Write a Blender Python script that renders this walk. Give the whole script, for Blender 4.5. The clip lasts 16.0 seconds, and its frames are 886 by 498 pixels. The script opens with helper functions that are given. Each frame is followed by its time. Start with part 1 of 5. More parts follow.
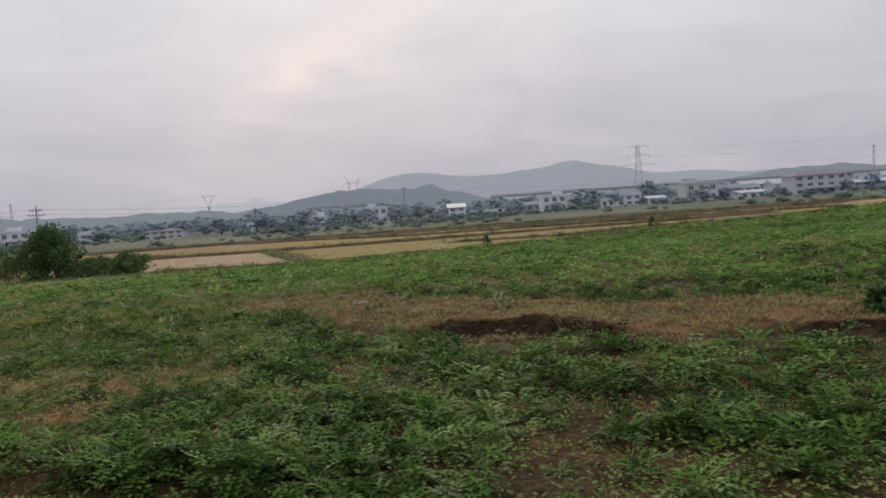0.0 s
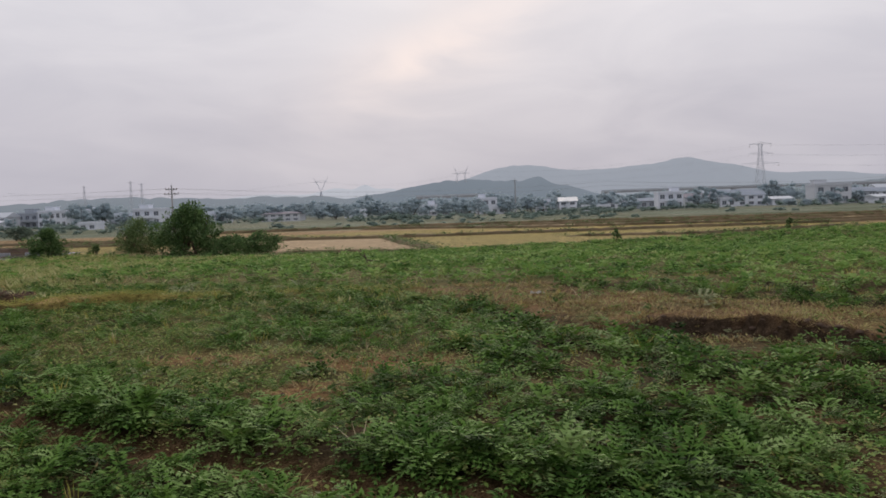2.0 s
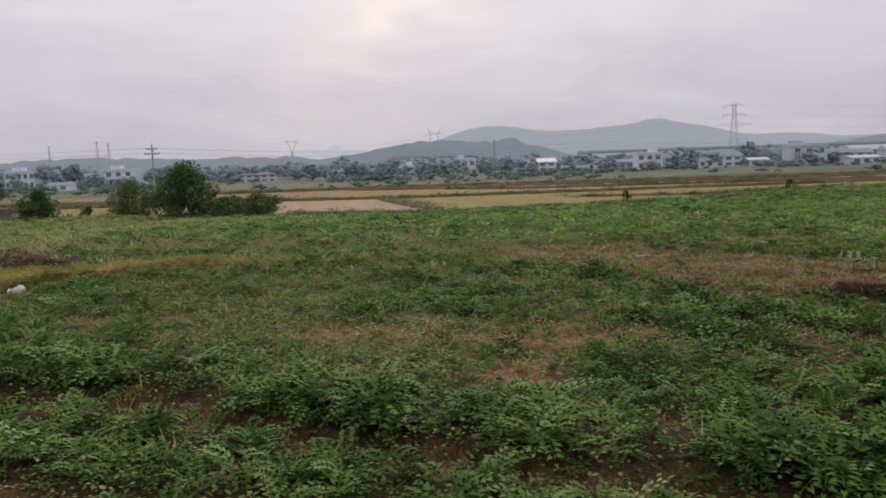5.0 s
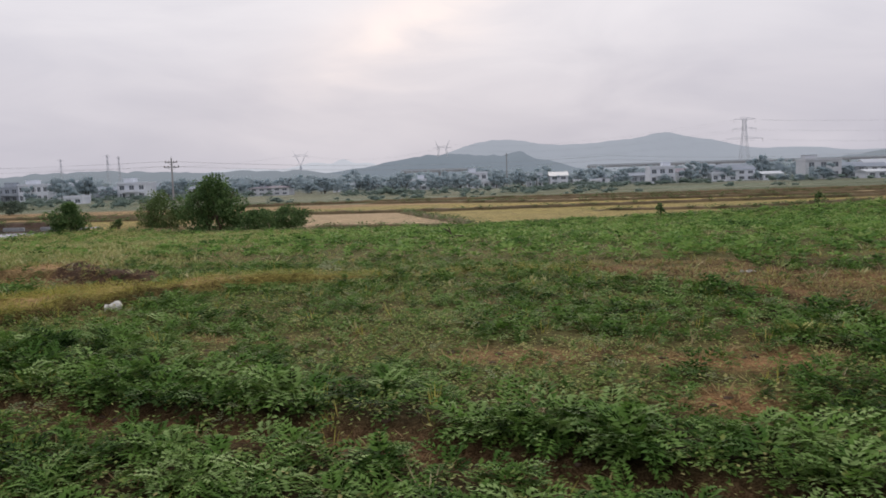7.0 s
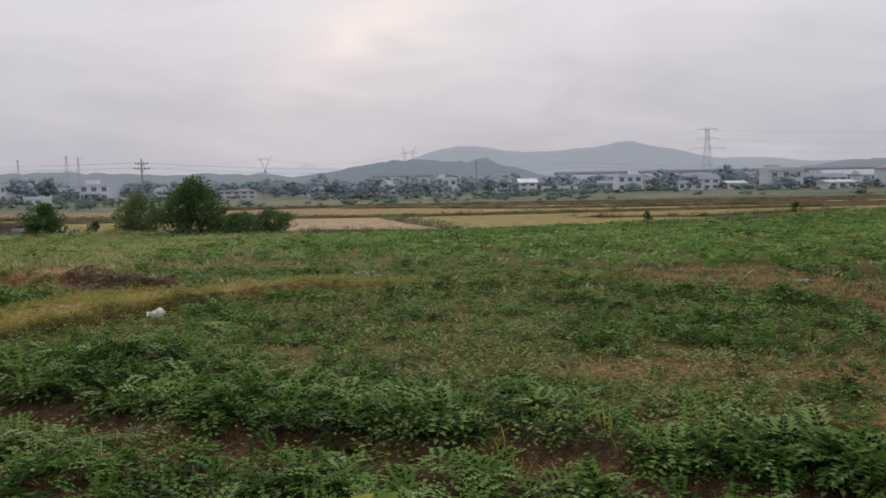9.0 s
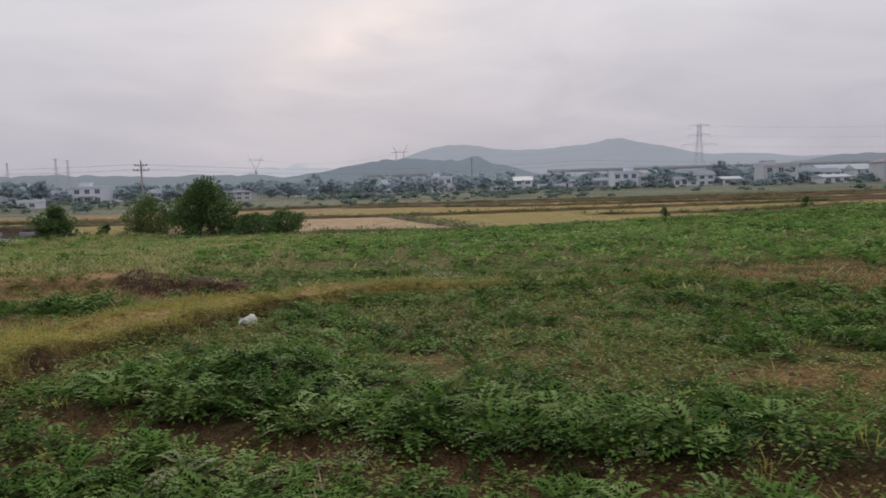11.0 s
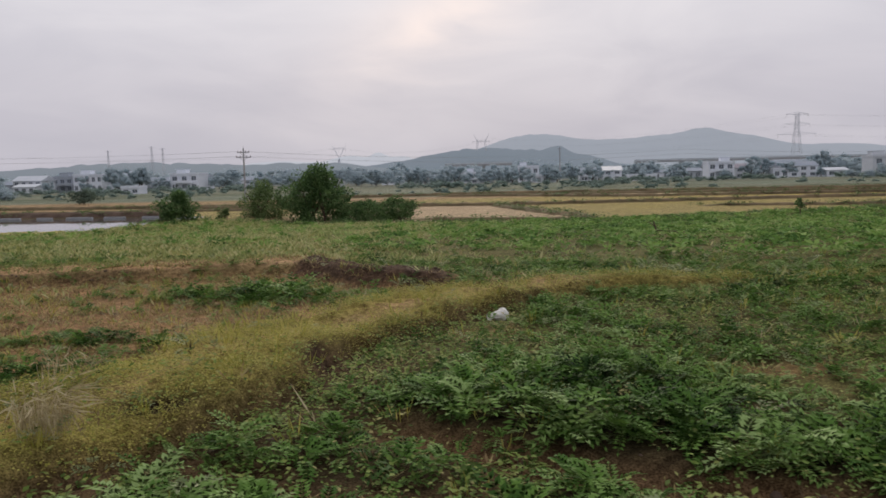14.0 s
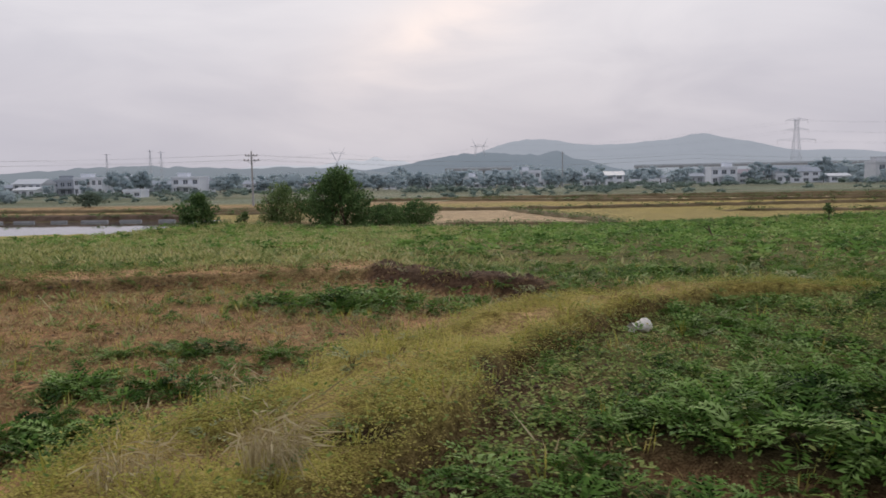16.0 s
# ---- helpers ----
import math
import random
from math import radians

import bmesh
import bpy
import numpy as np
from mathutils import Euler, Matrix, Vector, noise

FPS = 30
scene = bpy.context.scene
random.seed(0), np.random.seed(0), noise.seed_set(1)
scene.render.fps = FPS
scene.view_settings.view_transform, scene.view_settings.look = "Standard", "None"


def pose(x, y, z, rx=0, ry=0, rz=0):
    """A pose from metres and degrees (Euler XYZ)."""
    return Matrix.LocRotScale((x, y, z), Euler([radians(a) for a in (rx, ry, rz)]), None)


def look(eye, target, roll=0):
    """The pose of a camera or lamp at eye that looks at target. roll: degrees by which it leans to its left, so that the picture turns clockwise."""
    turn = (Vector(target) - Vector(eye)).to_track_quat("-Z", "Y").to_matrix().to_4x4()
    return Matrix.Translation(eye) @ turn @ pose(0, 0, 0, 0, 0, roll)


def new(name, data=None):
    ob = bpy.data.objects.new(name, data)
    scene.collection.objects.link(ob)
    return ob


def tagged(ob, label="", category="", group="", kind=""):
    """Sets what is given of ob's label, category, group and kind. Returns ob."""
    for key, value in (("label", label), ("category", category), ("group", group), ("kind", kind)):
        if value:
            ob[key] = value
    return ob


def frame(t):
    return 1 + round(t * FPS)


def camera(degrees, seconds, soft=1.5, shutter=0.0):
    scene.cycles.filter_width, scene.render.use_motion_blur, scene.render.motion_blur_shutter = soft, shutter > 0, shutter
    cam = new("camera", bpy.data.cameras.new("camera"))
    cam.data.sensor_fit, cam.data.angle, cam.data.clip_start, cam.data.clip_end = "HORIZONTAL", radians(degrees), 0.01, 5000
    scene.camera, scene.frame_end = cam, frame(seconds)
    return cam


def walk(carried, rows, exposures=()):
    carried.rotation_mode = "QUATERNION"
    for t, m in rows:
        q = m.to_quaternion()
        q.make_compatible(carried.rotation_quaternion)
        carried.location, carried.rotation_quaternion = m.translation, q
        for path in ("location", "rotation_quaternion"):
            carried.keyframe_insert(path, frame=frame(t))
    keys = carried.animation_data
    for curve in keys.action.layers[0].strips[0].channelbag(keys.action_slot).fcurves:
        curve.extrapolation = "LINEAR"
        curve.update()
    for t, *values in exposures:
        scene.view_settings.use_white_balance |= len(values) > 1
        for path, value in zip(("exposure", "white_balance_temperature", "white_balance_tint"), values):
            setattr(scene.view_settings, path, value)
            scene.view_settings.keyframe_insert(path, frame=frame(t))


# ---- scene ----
cam = camera(60.5, 16.0, 1.65, 0.25)
PATH = [
    (0, (1.912, -2.157, 2.402), (1.998, -0.162, 2.297), -4.0),
    (0.5, (1.421, -2.015, 2.423), (1.447, -0.017, 2.325), -4.5),
    (1, (0.892, -1.786, 2.407), (0.820, 0.211, 2.315), -4.8),
    (1.5, (0.400, -1.652, 2.377), (0.228, 0.338, 2.273), -3.5),
    (2, (-0.083, -1.484, 2.367), (-0.269, 0.504, 2.254), -1.9),
    (2.5, (-0.633, -1.305, 2.384), (-0.726, 0.688, 2.242), -1.6),
    (3, (-1.162, -1.138, 2.373), (-1.229, 0.851, 2.176), -0.9),
    (3.5, (-1.680, -0.876, 2.352), (-1.747, 1.095, 2.016), -2.4),
    (4, (-2.188, -0.717, 2.355), (-2.257, 1.257, 2.043), -1.8),
    (4.5, (-2.703, -0.473, 2.353), (-2.801, 1.509, 2.102), -1.9),
    (7, (-5.351, 0.185, 2.395), (-5.481, 2.173, 2.214), -1.8),
    (7.5, (-5.855, 0.284, 2.393), (-5.960, 2.273, 2.203), -1.4),
    (8, (-6.328, 0.433, 2.370), (-6.406, 2.424, 2.206), -1.0),
    (10.5, (-8.893, 1.399, 2.398), (-8.897, 3.391, 2.222), -1.7),
    (11, (-9.401, 1.534, 2.393), (-9.413, 3.527, 2.221), -1.7),
    (11.5, (-9.871, 1.767, 2.367), (-9.951, 3.759, 2.201), -1.7),
    (12, (-10.402, 1.998, 2.356), (-10.539, 3.987, 2.198), -2.2),
    (12.5, (-10.976, 2.202, 2.345), (-11.147, 4.188, 2.181), -1.9),
    (13, (-11.481, 2.460, 2.346), (-11.677, 4.442, 2.158), -2.1),
    (13.5, (-12.023, 2.666, 2.342), (-12.240, 4.645, 2.153), -1.4),
    (14, (-12.543, 2.919, 2.303), (-12.759, 4.898, 2.109), -1.3),
    (14.5, (-13.055, 3.037, 2.303), (-13.280, 5.016, 2.120), -1.4),
    (15, (-13.577, 3.214, 2.267), (-13.800, 5.196, 2.108), -1.1),
    (15.5, (-14.133, 3.441, 2.275), (-14.348, 5.421, 2.092), -1.4),
    (16, (-14.706, 3.602, 2.264), (-14.913, 5.582, 2.082), -1.1),
]
walk(cam, [(t, look(eye, target, roll)) for t, eye, target, roll in PATH],
     [(0, 0.02), (0.5, 0.0), (1.0, 0.06), (2.0, 0.08), (2.6, 0.1), (3.0, 0.38), (3.5, 0.60), (4.0, 0.33), (4.5, 0.14), (6.0, 0.15), (7.0, 0.25), (7.5, 0.03),
      (8.0, 0.04), (10.5, 0.15), (11.0, 0.04), (11.5, 0.08), (12.0, 0.25), (12.5, 0.20), (13.0, 0.33), (13.5, 0.2), (14.0, 0.12), (14.5, 0.0),
      (15.0, 0.12), (15.5, 0.22), (16, 0.17)])

# ---------------------------------------------------------------- sky, sun
GLOW = Vector((-0.068, 0.974, 0.217)).normalized()
SUN_AZ, SUN_EL = math.atan2(GLOW.x, GLOW.y), radians(26)


def make_world():
    w = bpy.data.worlds.new("overcast_evening_sky")
    scene.world = w
    w.use_nodes = True
    nt = w.node_tree
    nt.nodes.clear()
    N, L = nt.nodes.new, nt.links.new

    def math_node(op, a, b=None):
        n = N("ShaderNodeMath")
        n.operation = op
        for i, v in enumerate((a, b)):
            if v is None:
                continue
            if isinstance(v, (int, float)):
                n.inputs[i].default_value = v
            else:
                L(v, n.inputs[i])
        return n.outputs[0]

    def dot(vec, d):
        n = N("ShaderNodeVectorMath")
        n.operation = "DOT_PRODUCT"
        L(vec, n.inputs[0])
        n.inputs[1].default_value = d
        return n.outputs["Value"]

    def mix(fac, a, b, kind="MIX"):
        n = N("ShaderNodeMix")
        n.data_type, n.blend_type = "RGBA", kind
        for sock, v in ((n.inputs[0], fac), (n.inputs[6], a), (n.inputs[7], b)):
            if isinstance(v, (int, float)):
                sock.default_value = v
            elif isinstance(v, tuple):
                sock.default_value = (*v, 1)
            else:
                L(v, sock)
        return n.outputs[2]

    co = N("ShaderNodeTexCoord").outputs["Generated"]
    sky = N("ShaderNodeTexSky")
    sky.sky_type, sky.sun_disc = "NISHITA", False
    sky.sun_elevation, sky.sun_rotation = SUN_EL, SUN_AZ
    sky.dust_density, sky.air_density = 4.0, 1.2
    blue = mix(1.0, sky.outputs[0], (0.05, 0.05, 0.05), "MULTIPLY")
    up = dot(co, (0, 0, 1))
    # overcast veil, greyer at the horizon
    ramp = N("ShaderNodeValToRGB")
    L(up, ramp.inputs[0])
    e = ramp.color_ramp.elements
    e[0].position, e[0].color = 0.0, (0.48, 0.465, 0.525, 1)
    e[1].position, e[1].color = 0.30, (0.70, 0.685, 0.725, 1)
    k = e.new(0.12)
    k.color = (0.55, 0.53, 0.585, 1)
    # cloud texture flattened towards the horizon
    mp = N("ShaderNodeMapping")
    mp.inputs["Scale"].default_value = (1.6, 1.0, 5.0)
    L(co, mp.inputs["Vector"])
    nz = N("ShaderNodeTexNoise")
    nz.inputs["Scale"].default_value, nz.inputs["Detail"].default_value = 2.6, 7
    nz.inputs["Distortion"].default_value = 0.6
    L(mp.outputs[0], nz.inputs["Vector"])
    cr = N("ShaderNodeValToRGB")
    L(nz.outputs[0], cr.inputs[0])
    c = cr.color_ramp.elements
    c[0].position, c[0].color = 0.34, (0.90, 0.907, 0.93, 1)
    c[1].position, c[1].color = 0.66, (1.065, 1.06, 1.05, 1)
    veil = mix(1.0, ramp.outputs[0], cr.outputs[0], "MULTIPLY")
    # thin place in the cloud in front of the sun
    right = Vector((GLOW.y, -GLOW.x, 0)).normalized()
    upv = right.cross(GLOW)
    wob = math_node("MULTIPLY", math_node("SUBTRACT", nz.outputs[0], 0.5), 0.10)
    s, q = dot(co, right), math_node("ADD", dot(co, upv), wob)
    ca, sa = math.cos(radians(24)), math.sin(radians(24))
    along = math_node("ADD", math_node("MULTIPLY", s, ca), math_node("MULTIPLY", q, sa))
    across = math_node("SUBTRACT", math_node("MULTIPLY", q, ca), math_node("MULTIPLY", s, sa))

    def bell(a, wa, b, wb):
        x = math_node("POWER", math_node("ABSOLUTE", math_node("DIVIDE", a, wa)), 2.0)
        y = math_node("POWER", math_node("ABSOLUTE", math_node("DIVIDE", b, wb)), 2.0)
        return math_node("EXPONENT", math_node("MULTIPLY", math_node("ADD", x, y), -1.0))

    front = math_node("GREATER_THAN", dot(co, GLOW), 0.0)
    patchy = math_node("MULTIPLY", math_node("POWER", nz.outputs[0], 1.6), 2.6)
    streak = math_node("MULTIPLY", math_node("MULTIPLY", bell(along, 0.15, across, 0.048), patchy), front)
    halo = math_node("MULTIPLY", bell(s, 0.55, math_node("SUBTRACT", q, 0.12), 0.20), front)
    col = mix(math_node("MULTIPLY", halo, 0.35), veil, (0.84, 0.82, 0.865))
    col = mix(math_node("MULTIPLY", streak, 0.62), col, (0.97, 0.81, 0.75))
    grey = math_node("MULTIPLY", bell(math_node("ADD", s, 0.055), 0.07, math_node("SUBTRACT", q, 0.022), 0.020), math_node("MULTIPLY", patchy, front))
    col = mix(math_node("MULTIPLY", grey, 0.40), col, (0.60, 0.605, 0.66))
    col = mix(0.04, col, blue)
    bg = N("ShaderNodeBackground")
    L(col, bg.inputs[0])
    bg.inputs[1].default_value = 1.0
    out = N("ShaderNodeOutputWorld")
    L(bg.outputs[0], out.inputs[0])


make_world()
sun_data = bpy.data.lights.new("sun", "SUN")
sun_data.energy, sun_data.angle, sun_data.color = 1.4, radians(25), (1.0, 0.87, 0.72)
sun = new("sun", sun_data)
sun.matrix_world = look((0, 0, 0), (-math.sin(SUN_AZ) * math.cos(SUN_EL), -math.cos(SUN_AZ) * math.cos(SUN_EL), -math.sin(SUN_EL)))

# ---------------------------------------------------------------- materials


def material(name, rough=0.8, metal=0.0):
    m = bpy.data.materials.new(name)
    m.use_nodes = True
    b = m.node_tree.nodes["Principled BSDF"]
    b.inputs["Roughness"].default_value, b.inputs["Metallic"].default_value = rough, metal
    return m, m.node_tree, b


def noisy(name, dark, light, scale, rough=0.85, bump=0.3, metal=0.0, coarse=0.12, tone=0.35):
    """Two scales of variation between two colours, with fine relief."""
    m, nt, b = material(name, rough, metal)
    b.inputs["Specular IOR Level"].default_value = 0.08 if rough > 0.7 else 0.4
    N, L = nt.nodes.new, nt.links.new
    co = N("ShaderNodeTexCoord").outputs["Object"]
    fine, big = N("ShaderNodeTexNoise"), N("ShaderNodeTexNoise")
    for n, s in ((fine, scale), (big, scale * coarse)):
        n.inputs["Scale"].default_value, n.inputs["Detail"].default_value = s, 6
        L(co, n.inputs["Vector"])
    mx = N("ShaderNodeMix")
    mx.data_type = "RGBA"
    ad = N("ShaderNodeMath")
    ad.operation = "MULTIPLY_ADD"
    L(big.outputs[0], ad.inputs[0])
    ad.inputs[1].default_value = 1.6
    ad.inputs[2].default_value = -0.8
    sm = N("ShaderNodeMath")
    sm.operation, sm.use_clamp = "ADD", True
    L(fine.outputs[0], sm.inputs[0])
    L(ad.outputs[0], sm.inputs[1])
    L(sm.outputs[0], mx.inputs[0])
    mx.inputs[6].default_value, mx.inputs[7].default_value = (*dark, 1), (*light, 1)
    L(mx.outputs[2], b.inputs["Base Color"])
    bp = N("ShaderNodeBump")
    bp.inputs["Strength"].default_value, bp.inputs["Distance"].default_value = bump, 0.02
    L(fine.outputs[0], bp.inputs["Height"])
    L(bp.outputs[0], b.inputs["Normal"])
    return m


def leafy(name, colours, patch=0.35, rough=0.65, through_light=0.3, gloss=0.05, plant=False):
    """Foliage: each leaf (and each plant) its own tone, patches of tone over the stand, some light through the blade."""
    m, nt, b = material(name, rough)
    b.inputs["Specular IOR Level"].default_value = gloss
    N, L = nt.nodes.new, nt.links.new
    geo = N("ShaderNodeNewGeometry")
    co = N("ShaderNodeTexCoord").outputs["Object"]
    nz = N("ShaderNodeTexNoise")
    nz.inputs["Scale"].default_value, nz.inputs["Detail"].default_value = patch, 4
    L(co, nz.inputs["Vector"])
    ma = N("ShaderNodeMath")
    ma.operation = "MULTIPLY_ADD"
    L(nz.outputs[0], ma.inputs[0])
    ma.inputs[1].default_value, ma.inputs[2].default_value = 1.5, -0.75
    ad = N("ShaderNodeMath")
    ad.operation, ad.use_clamp = "ADD", True
    own = geo.outputs["Random Per Island"]
    if plant:
        at = N("ShaderNodeAttribute")
        at.attribute_name = "plant"
        both = N("ShaderNodeMix")
        both.inputs[0].default_value = 0.50
        L(own, both.inputs[2])
        L(at.outputs["Fac"], both.inputs[3])
        own = both.outputs[0]
    L(own, ad.inputs[0])
    L(ma.outputs[0], ad.inputs[1])
    ramp = N("ShaderNodeValToRGB")
    L(ad.outputs[0], ramp.inputs[0])
    els = ramp.color_ramp.elements
    for i, c in enumerate(colours):
        p = i / (len(colours) - 1)
        el = els[0] if i == 0 else els[len(els) - 1] if i == len(colours) - 1 else els.new(p)
        el.position, el.color = p, (*c, 1)
    L(ramp.outputs[0], b.inputs["Base Color"])
    tr = N("ShaderNodeBsdfTranslucent")
    L(ramp.outputs[0], tr.inputs[0])
    mx = N("ShaderNodeMixShader")
    mx.inputs[0].default_value = through_light
    L(b.outputs[0], mx.inputs[1])
    L(tr.outputs[0], mx.inputs[2])
    L(mx.outputs[0], nt.nodes["Material Output"].inputs[0])
    return m


def make_ground_material():
    """Soil, litter and low growth; which of them grows where comes with the sheet, shade and haze painted in."""
    m, nt, b = material("field_soil", 0.95)
    b.inputs["Specular IOR Level"].default_value = 0.05
    N, L = nt.nodes.new, nt.links.new
    at = N("ShaderNodeAttribute")
    at.attribute_name = "growth"
    co = N("ShaderNodeTexCoord").outputs["Object"]

    def nz(scale, detail=6):
        n = N("ShaderNodeTexNoise")
        n.inputs["Scale"].default_value, n.inputs["Detail"].default_value = scale, detail
        L(co, n.inputs["Vector"])
        return n.outputs[0]

    fine, mid, grit = nz(9.0), nz(0.9), nz(55.0, 4)
    r1 = N("ShaderNodeValToRGB")
    L(fine, r1.inputs[0])
    e = r1.color_ramp.elements
    e[0].position, e[0].color = 0.32, (0.50, 0.46, 0.42, 1)
    e[1].position, e[1].color = 0.70, (1.35, 1.32, 1.25, 1)
    r2 = N("ShaderNodeValToRGB")
    L(mid, r2.inputs[0])
    e = r2.color_ramp.elements
    e[0].position, e[0].color = 0.3, (0.75, 0.78, 0.74, 1)
    e[1].position, e[1].color = 0.7, (1.2, 1.15, 1.1, 1)
    r3 = N("ShaderNodeValToRGB")
    L(grit, r3.inputs[0])
    e = r3.color_ramp.elements
    e[0].position, e[0].color = 0.36, (0.45, 0.42, 0.40, 1)
    e[1].position, e[1].color = 0.64, (1.5, 1.5, 1.45, 1)
    src = at.outputs["Color"]
    for r in (r1, r2, r3):
        mx = N("ShaderNodeMix")
        mx.data_type, mx.blend_type = "RGBA", "MULTIPLY"
        mx.inputs[0].default_value = 1.0
        L(src, mx.inputs[6])
        L(r.outputs[0], mx.inputs[7])
        src = mx.outputs[2]
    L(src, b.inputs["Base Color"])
    bp = N("ShaderNodeBump")
    bp.inputs["Strength"].default_value, bp.inputs["Distance"].default_value = 0.8, 0.06
    L(fine, bp.inputs["Height"])
    L(bp.outputs[0], b.inputs["Normal"])
    return m


def haze_glow_hill(name, base, glow, strength):
    """Distant wooded hill; the evening haze before it is put in as an emission glow."""
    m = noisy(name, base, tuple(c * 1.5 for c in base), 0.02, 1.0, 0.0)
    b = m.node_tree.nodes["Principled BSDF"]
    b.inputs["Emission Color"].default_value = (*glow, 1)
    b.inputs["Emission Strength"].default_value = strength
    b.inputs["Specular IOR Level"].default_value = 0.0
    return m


GROUND = make_ground_material()
CROP = leafy("crop_leaf", [(0.020, 0.048, 0.011), (0.070, 0.150, 0.030), (0.142, 0.258, 0.053), (0.275, 0.385, 0.145)], 0.55, 0.6, 0.25, 0.06, True)
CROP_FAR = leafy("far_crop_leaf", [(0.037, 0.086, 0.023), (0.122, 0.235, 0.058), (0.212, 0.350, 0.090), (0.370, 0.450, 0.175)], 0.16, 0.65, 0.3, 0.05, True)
ROUGH = leafy("rough_grass_blade", [(0.130, 0.165, 0.062), (0.240, 0.285, 0.100), (0.340, 0.360, 0.150), (0.450, 0.420, 0.220)], 0.5)
WEED = leafy("weed_leaf", [(0.118, 0.176, 0.056), (0.200, 0.272, 0.078), (0.310, 0.345, 0.118), (0.430, 0.380, 0.165)])
BUND_LEAF = leafy("creeping_grass", [(0.215, 0.228, 0.054), (0.310, 0.305, 0.068), (0.400, 0.378, 0.088), (0.470, 0.410, 0.135)], 1.4)
DRY = leafy("dry_grass", [(0.120, 0.082, 0.048), (0.245, 0.170, 0.088), (0.400, 0.300, 0.150), (0.300, 0.290, 0.105)], 1.2)
STRAW = leafy("straw", [(0.260, 0.210, 0.115), (0.420, 0.355, 0.215), (0.560, 0.500, 0.340)])
GREEN_WEED = leafy("green_weed_leaf", [(0.072, 0.120, 0.028), (0.130, 0.205, 0.045), (0.200, 0.275, 0.066), (0.290, 0.320, 0.105)], 0.4)
PALE = leafy("pale_sprig_leaf", [(0.180, 0.240, 0.110), (0.280, 0.330, 0.170), (0.380, 0.400, 0.240)])
GOLD_PALE = leafy("pale_golden_leaf", [(0.180, 0.230, 0.070), (0.340, 0.370, 0.110), (0.460, 0.440, 0.150)], 2.0, 0.5)
GOLD = leafy("golden_leaf", [(0.130, 0.200, 0.040), (0.280, 0.330, 0.060), (0.420, 0.400, 0.070), (0.520, 0.430, 0.075)], 6.0, 0.55)
TREE_LEAF = leafy("bush_leaf", [(0.045, 0.085, 0.036), (0.098, 0.170, 0.064), (0.165, 0.255, 0.098)], 0.9, 0.65, 0.38)
BUSH_OLIVE = leafy("olive_bush_leaf", [(0.072, 0.115, 0.045), (0.122, 0.182, 0.070), (0.195, 0.262, 0.112)], 0.7, 0.65, 0.38)
# Leaves of the distance: evening haze is mixed into their base colours.
HAZED_FAR_LEAF = leafy("hazed_far_tree_leaf", [(0.370, 0.450, 0.500), (0.400, 0.480, 0.525), (0.430, 0.510, 0.550)], 0.05, 0.9, 0.45)
HAZE_BUSH = leafy("hazed_bush_leaf", [(0.085, 0.120, 0.095), (0.115, 0.155, 0.120), (0.150, 0.195, 0.150)], 0.3, 0.9)
HAZED_VILLAGE_LEAF = leafy("hazed_village_tree_leaf", [(0.345, 0.430, 0.480), (0.380, 0.460, 0.505), (0.415, 0.490, 0.530)], 0.05, 0.9, 0.45)
HAZED_SCRUB_LEAF = leafy("hazed_scrub_leaf", [(0.190, 0.260, 0.240), (0.225, 0.295, 0.262), (0.260, 0.330, 0.285)], 0.05, 0.9, 0.45)
BARK = noisy("bark", (0.05, 0.04, 0.03), (0.14, 0.11, 0.08), 14)
CLOD = noisy("dark_soil", (0.048, 0.034, 0.026), (0.150, 0.105, 0.080), 12, bump=0.8)
CONCRETE = noisy("concrete", (0.26, 0.27, 0.29), (0.38, 0.39, 0.41), 3)
STEEL = noisy("galvanised_steel", (0.24, 0.26, 0.29), (0.36, 0.38, 0.41), 2, 0.6, 0.1, 0.3)
# Steel of the far pylons, its base colour lightened to paint in haze.
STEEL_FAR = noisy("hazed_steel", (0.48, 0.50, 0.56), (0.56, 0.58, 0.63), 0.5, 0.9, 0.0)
WIRE = noisy("wire", (0.24, 0.25, 0.27), (0.32, 0.33, 0.35), 3, 0.6)
PORCELAIN = noisy("insulator_porcelain", (0.10, 0.08, 0.08), (0.18, 0.15, 0.14), 8, 0.3)
# Village walls and roofs: base colours shifted towards blue to paint in haze.
HAZED_PLASTER = noisy("white_plaster", (0.58, 0.62, 0.70), (0.72, 0.75, 0.81), 0.8, 0.9, 0.1)
HAZED_GREY_WALL = noisy("hazed_grey_render", (0.30, 0.34, 0.40), (0.40, 0.43, 0.48), 0.8, 0.9, 0.1)
HAZED_CREAM_WALL = noisy("hazed_cream_render", (0.47, 0.50, 0.55), (0.60, 0.62, 0.66), 0.8, 0.9, 0.1)
HAZED_ROOF_GREY = noisy("hazed_grey_roof_tiles", (0.24, 0.28, 0.34), (0.33, 0.36, 0.42), 1.5)
HAZED_ROOF_RED = noisy("faded_red_roof", (0.25, 0.23, 0.27), (0.33, 0.30, 0.33), 1.5)
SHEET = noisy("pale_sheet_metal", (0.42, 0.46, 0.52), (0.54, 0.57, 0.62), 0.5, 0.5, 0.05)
PANE = noisy("dark_window_glass", (0.10, 0.12, 0.15), (0.16, 0.18, 0.21), 0.6, 0.15, 0.0)
SACK = noisy("white_woven_plastic", (0.45, 0.43, 0.40), (0.74, 0.73, 0.70), 22, 0.6, 0.6)
EARTH_BUND = noisy("dry_bund_turf", (0.075, 0.060, 0.035), (0.190, 0.140, 0.080), 1.4, bump=0.8)
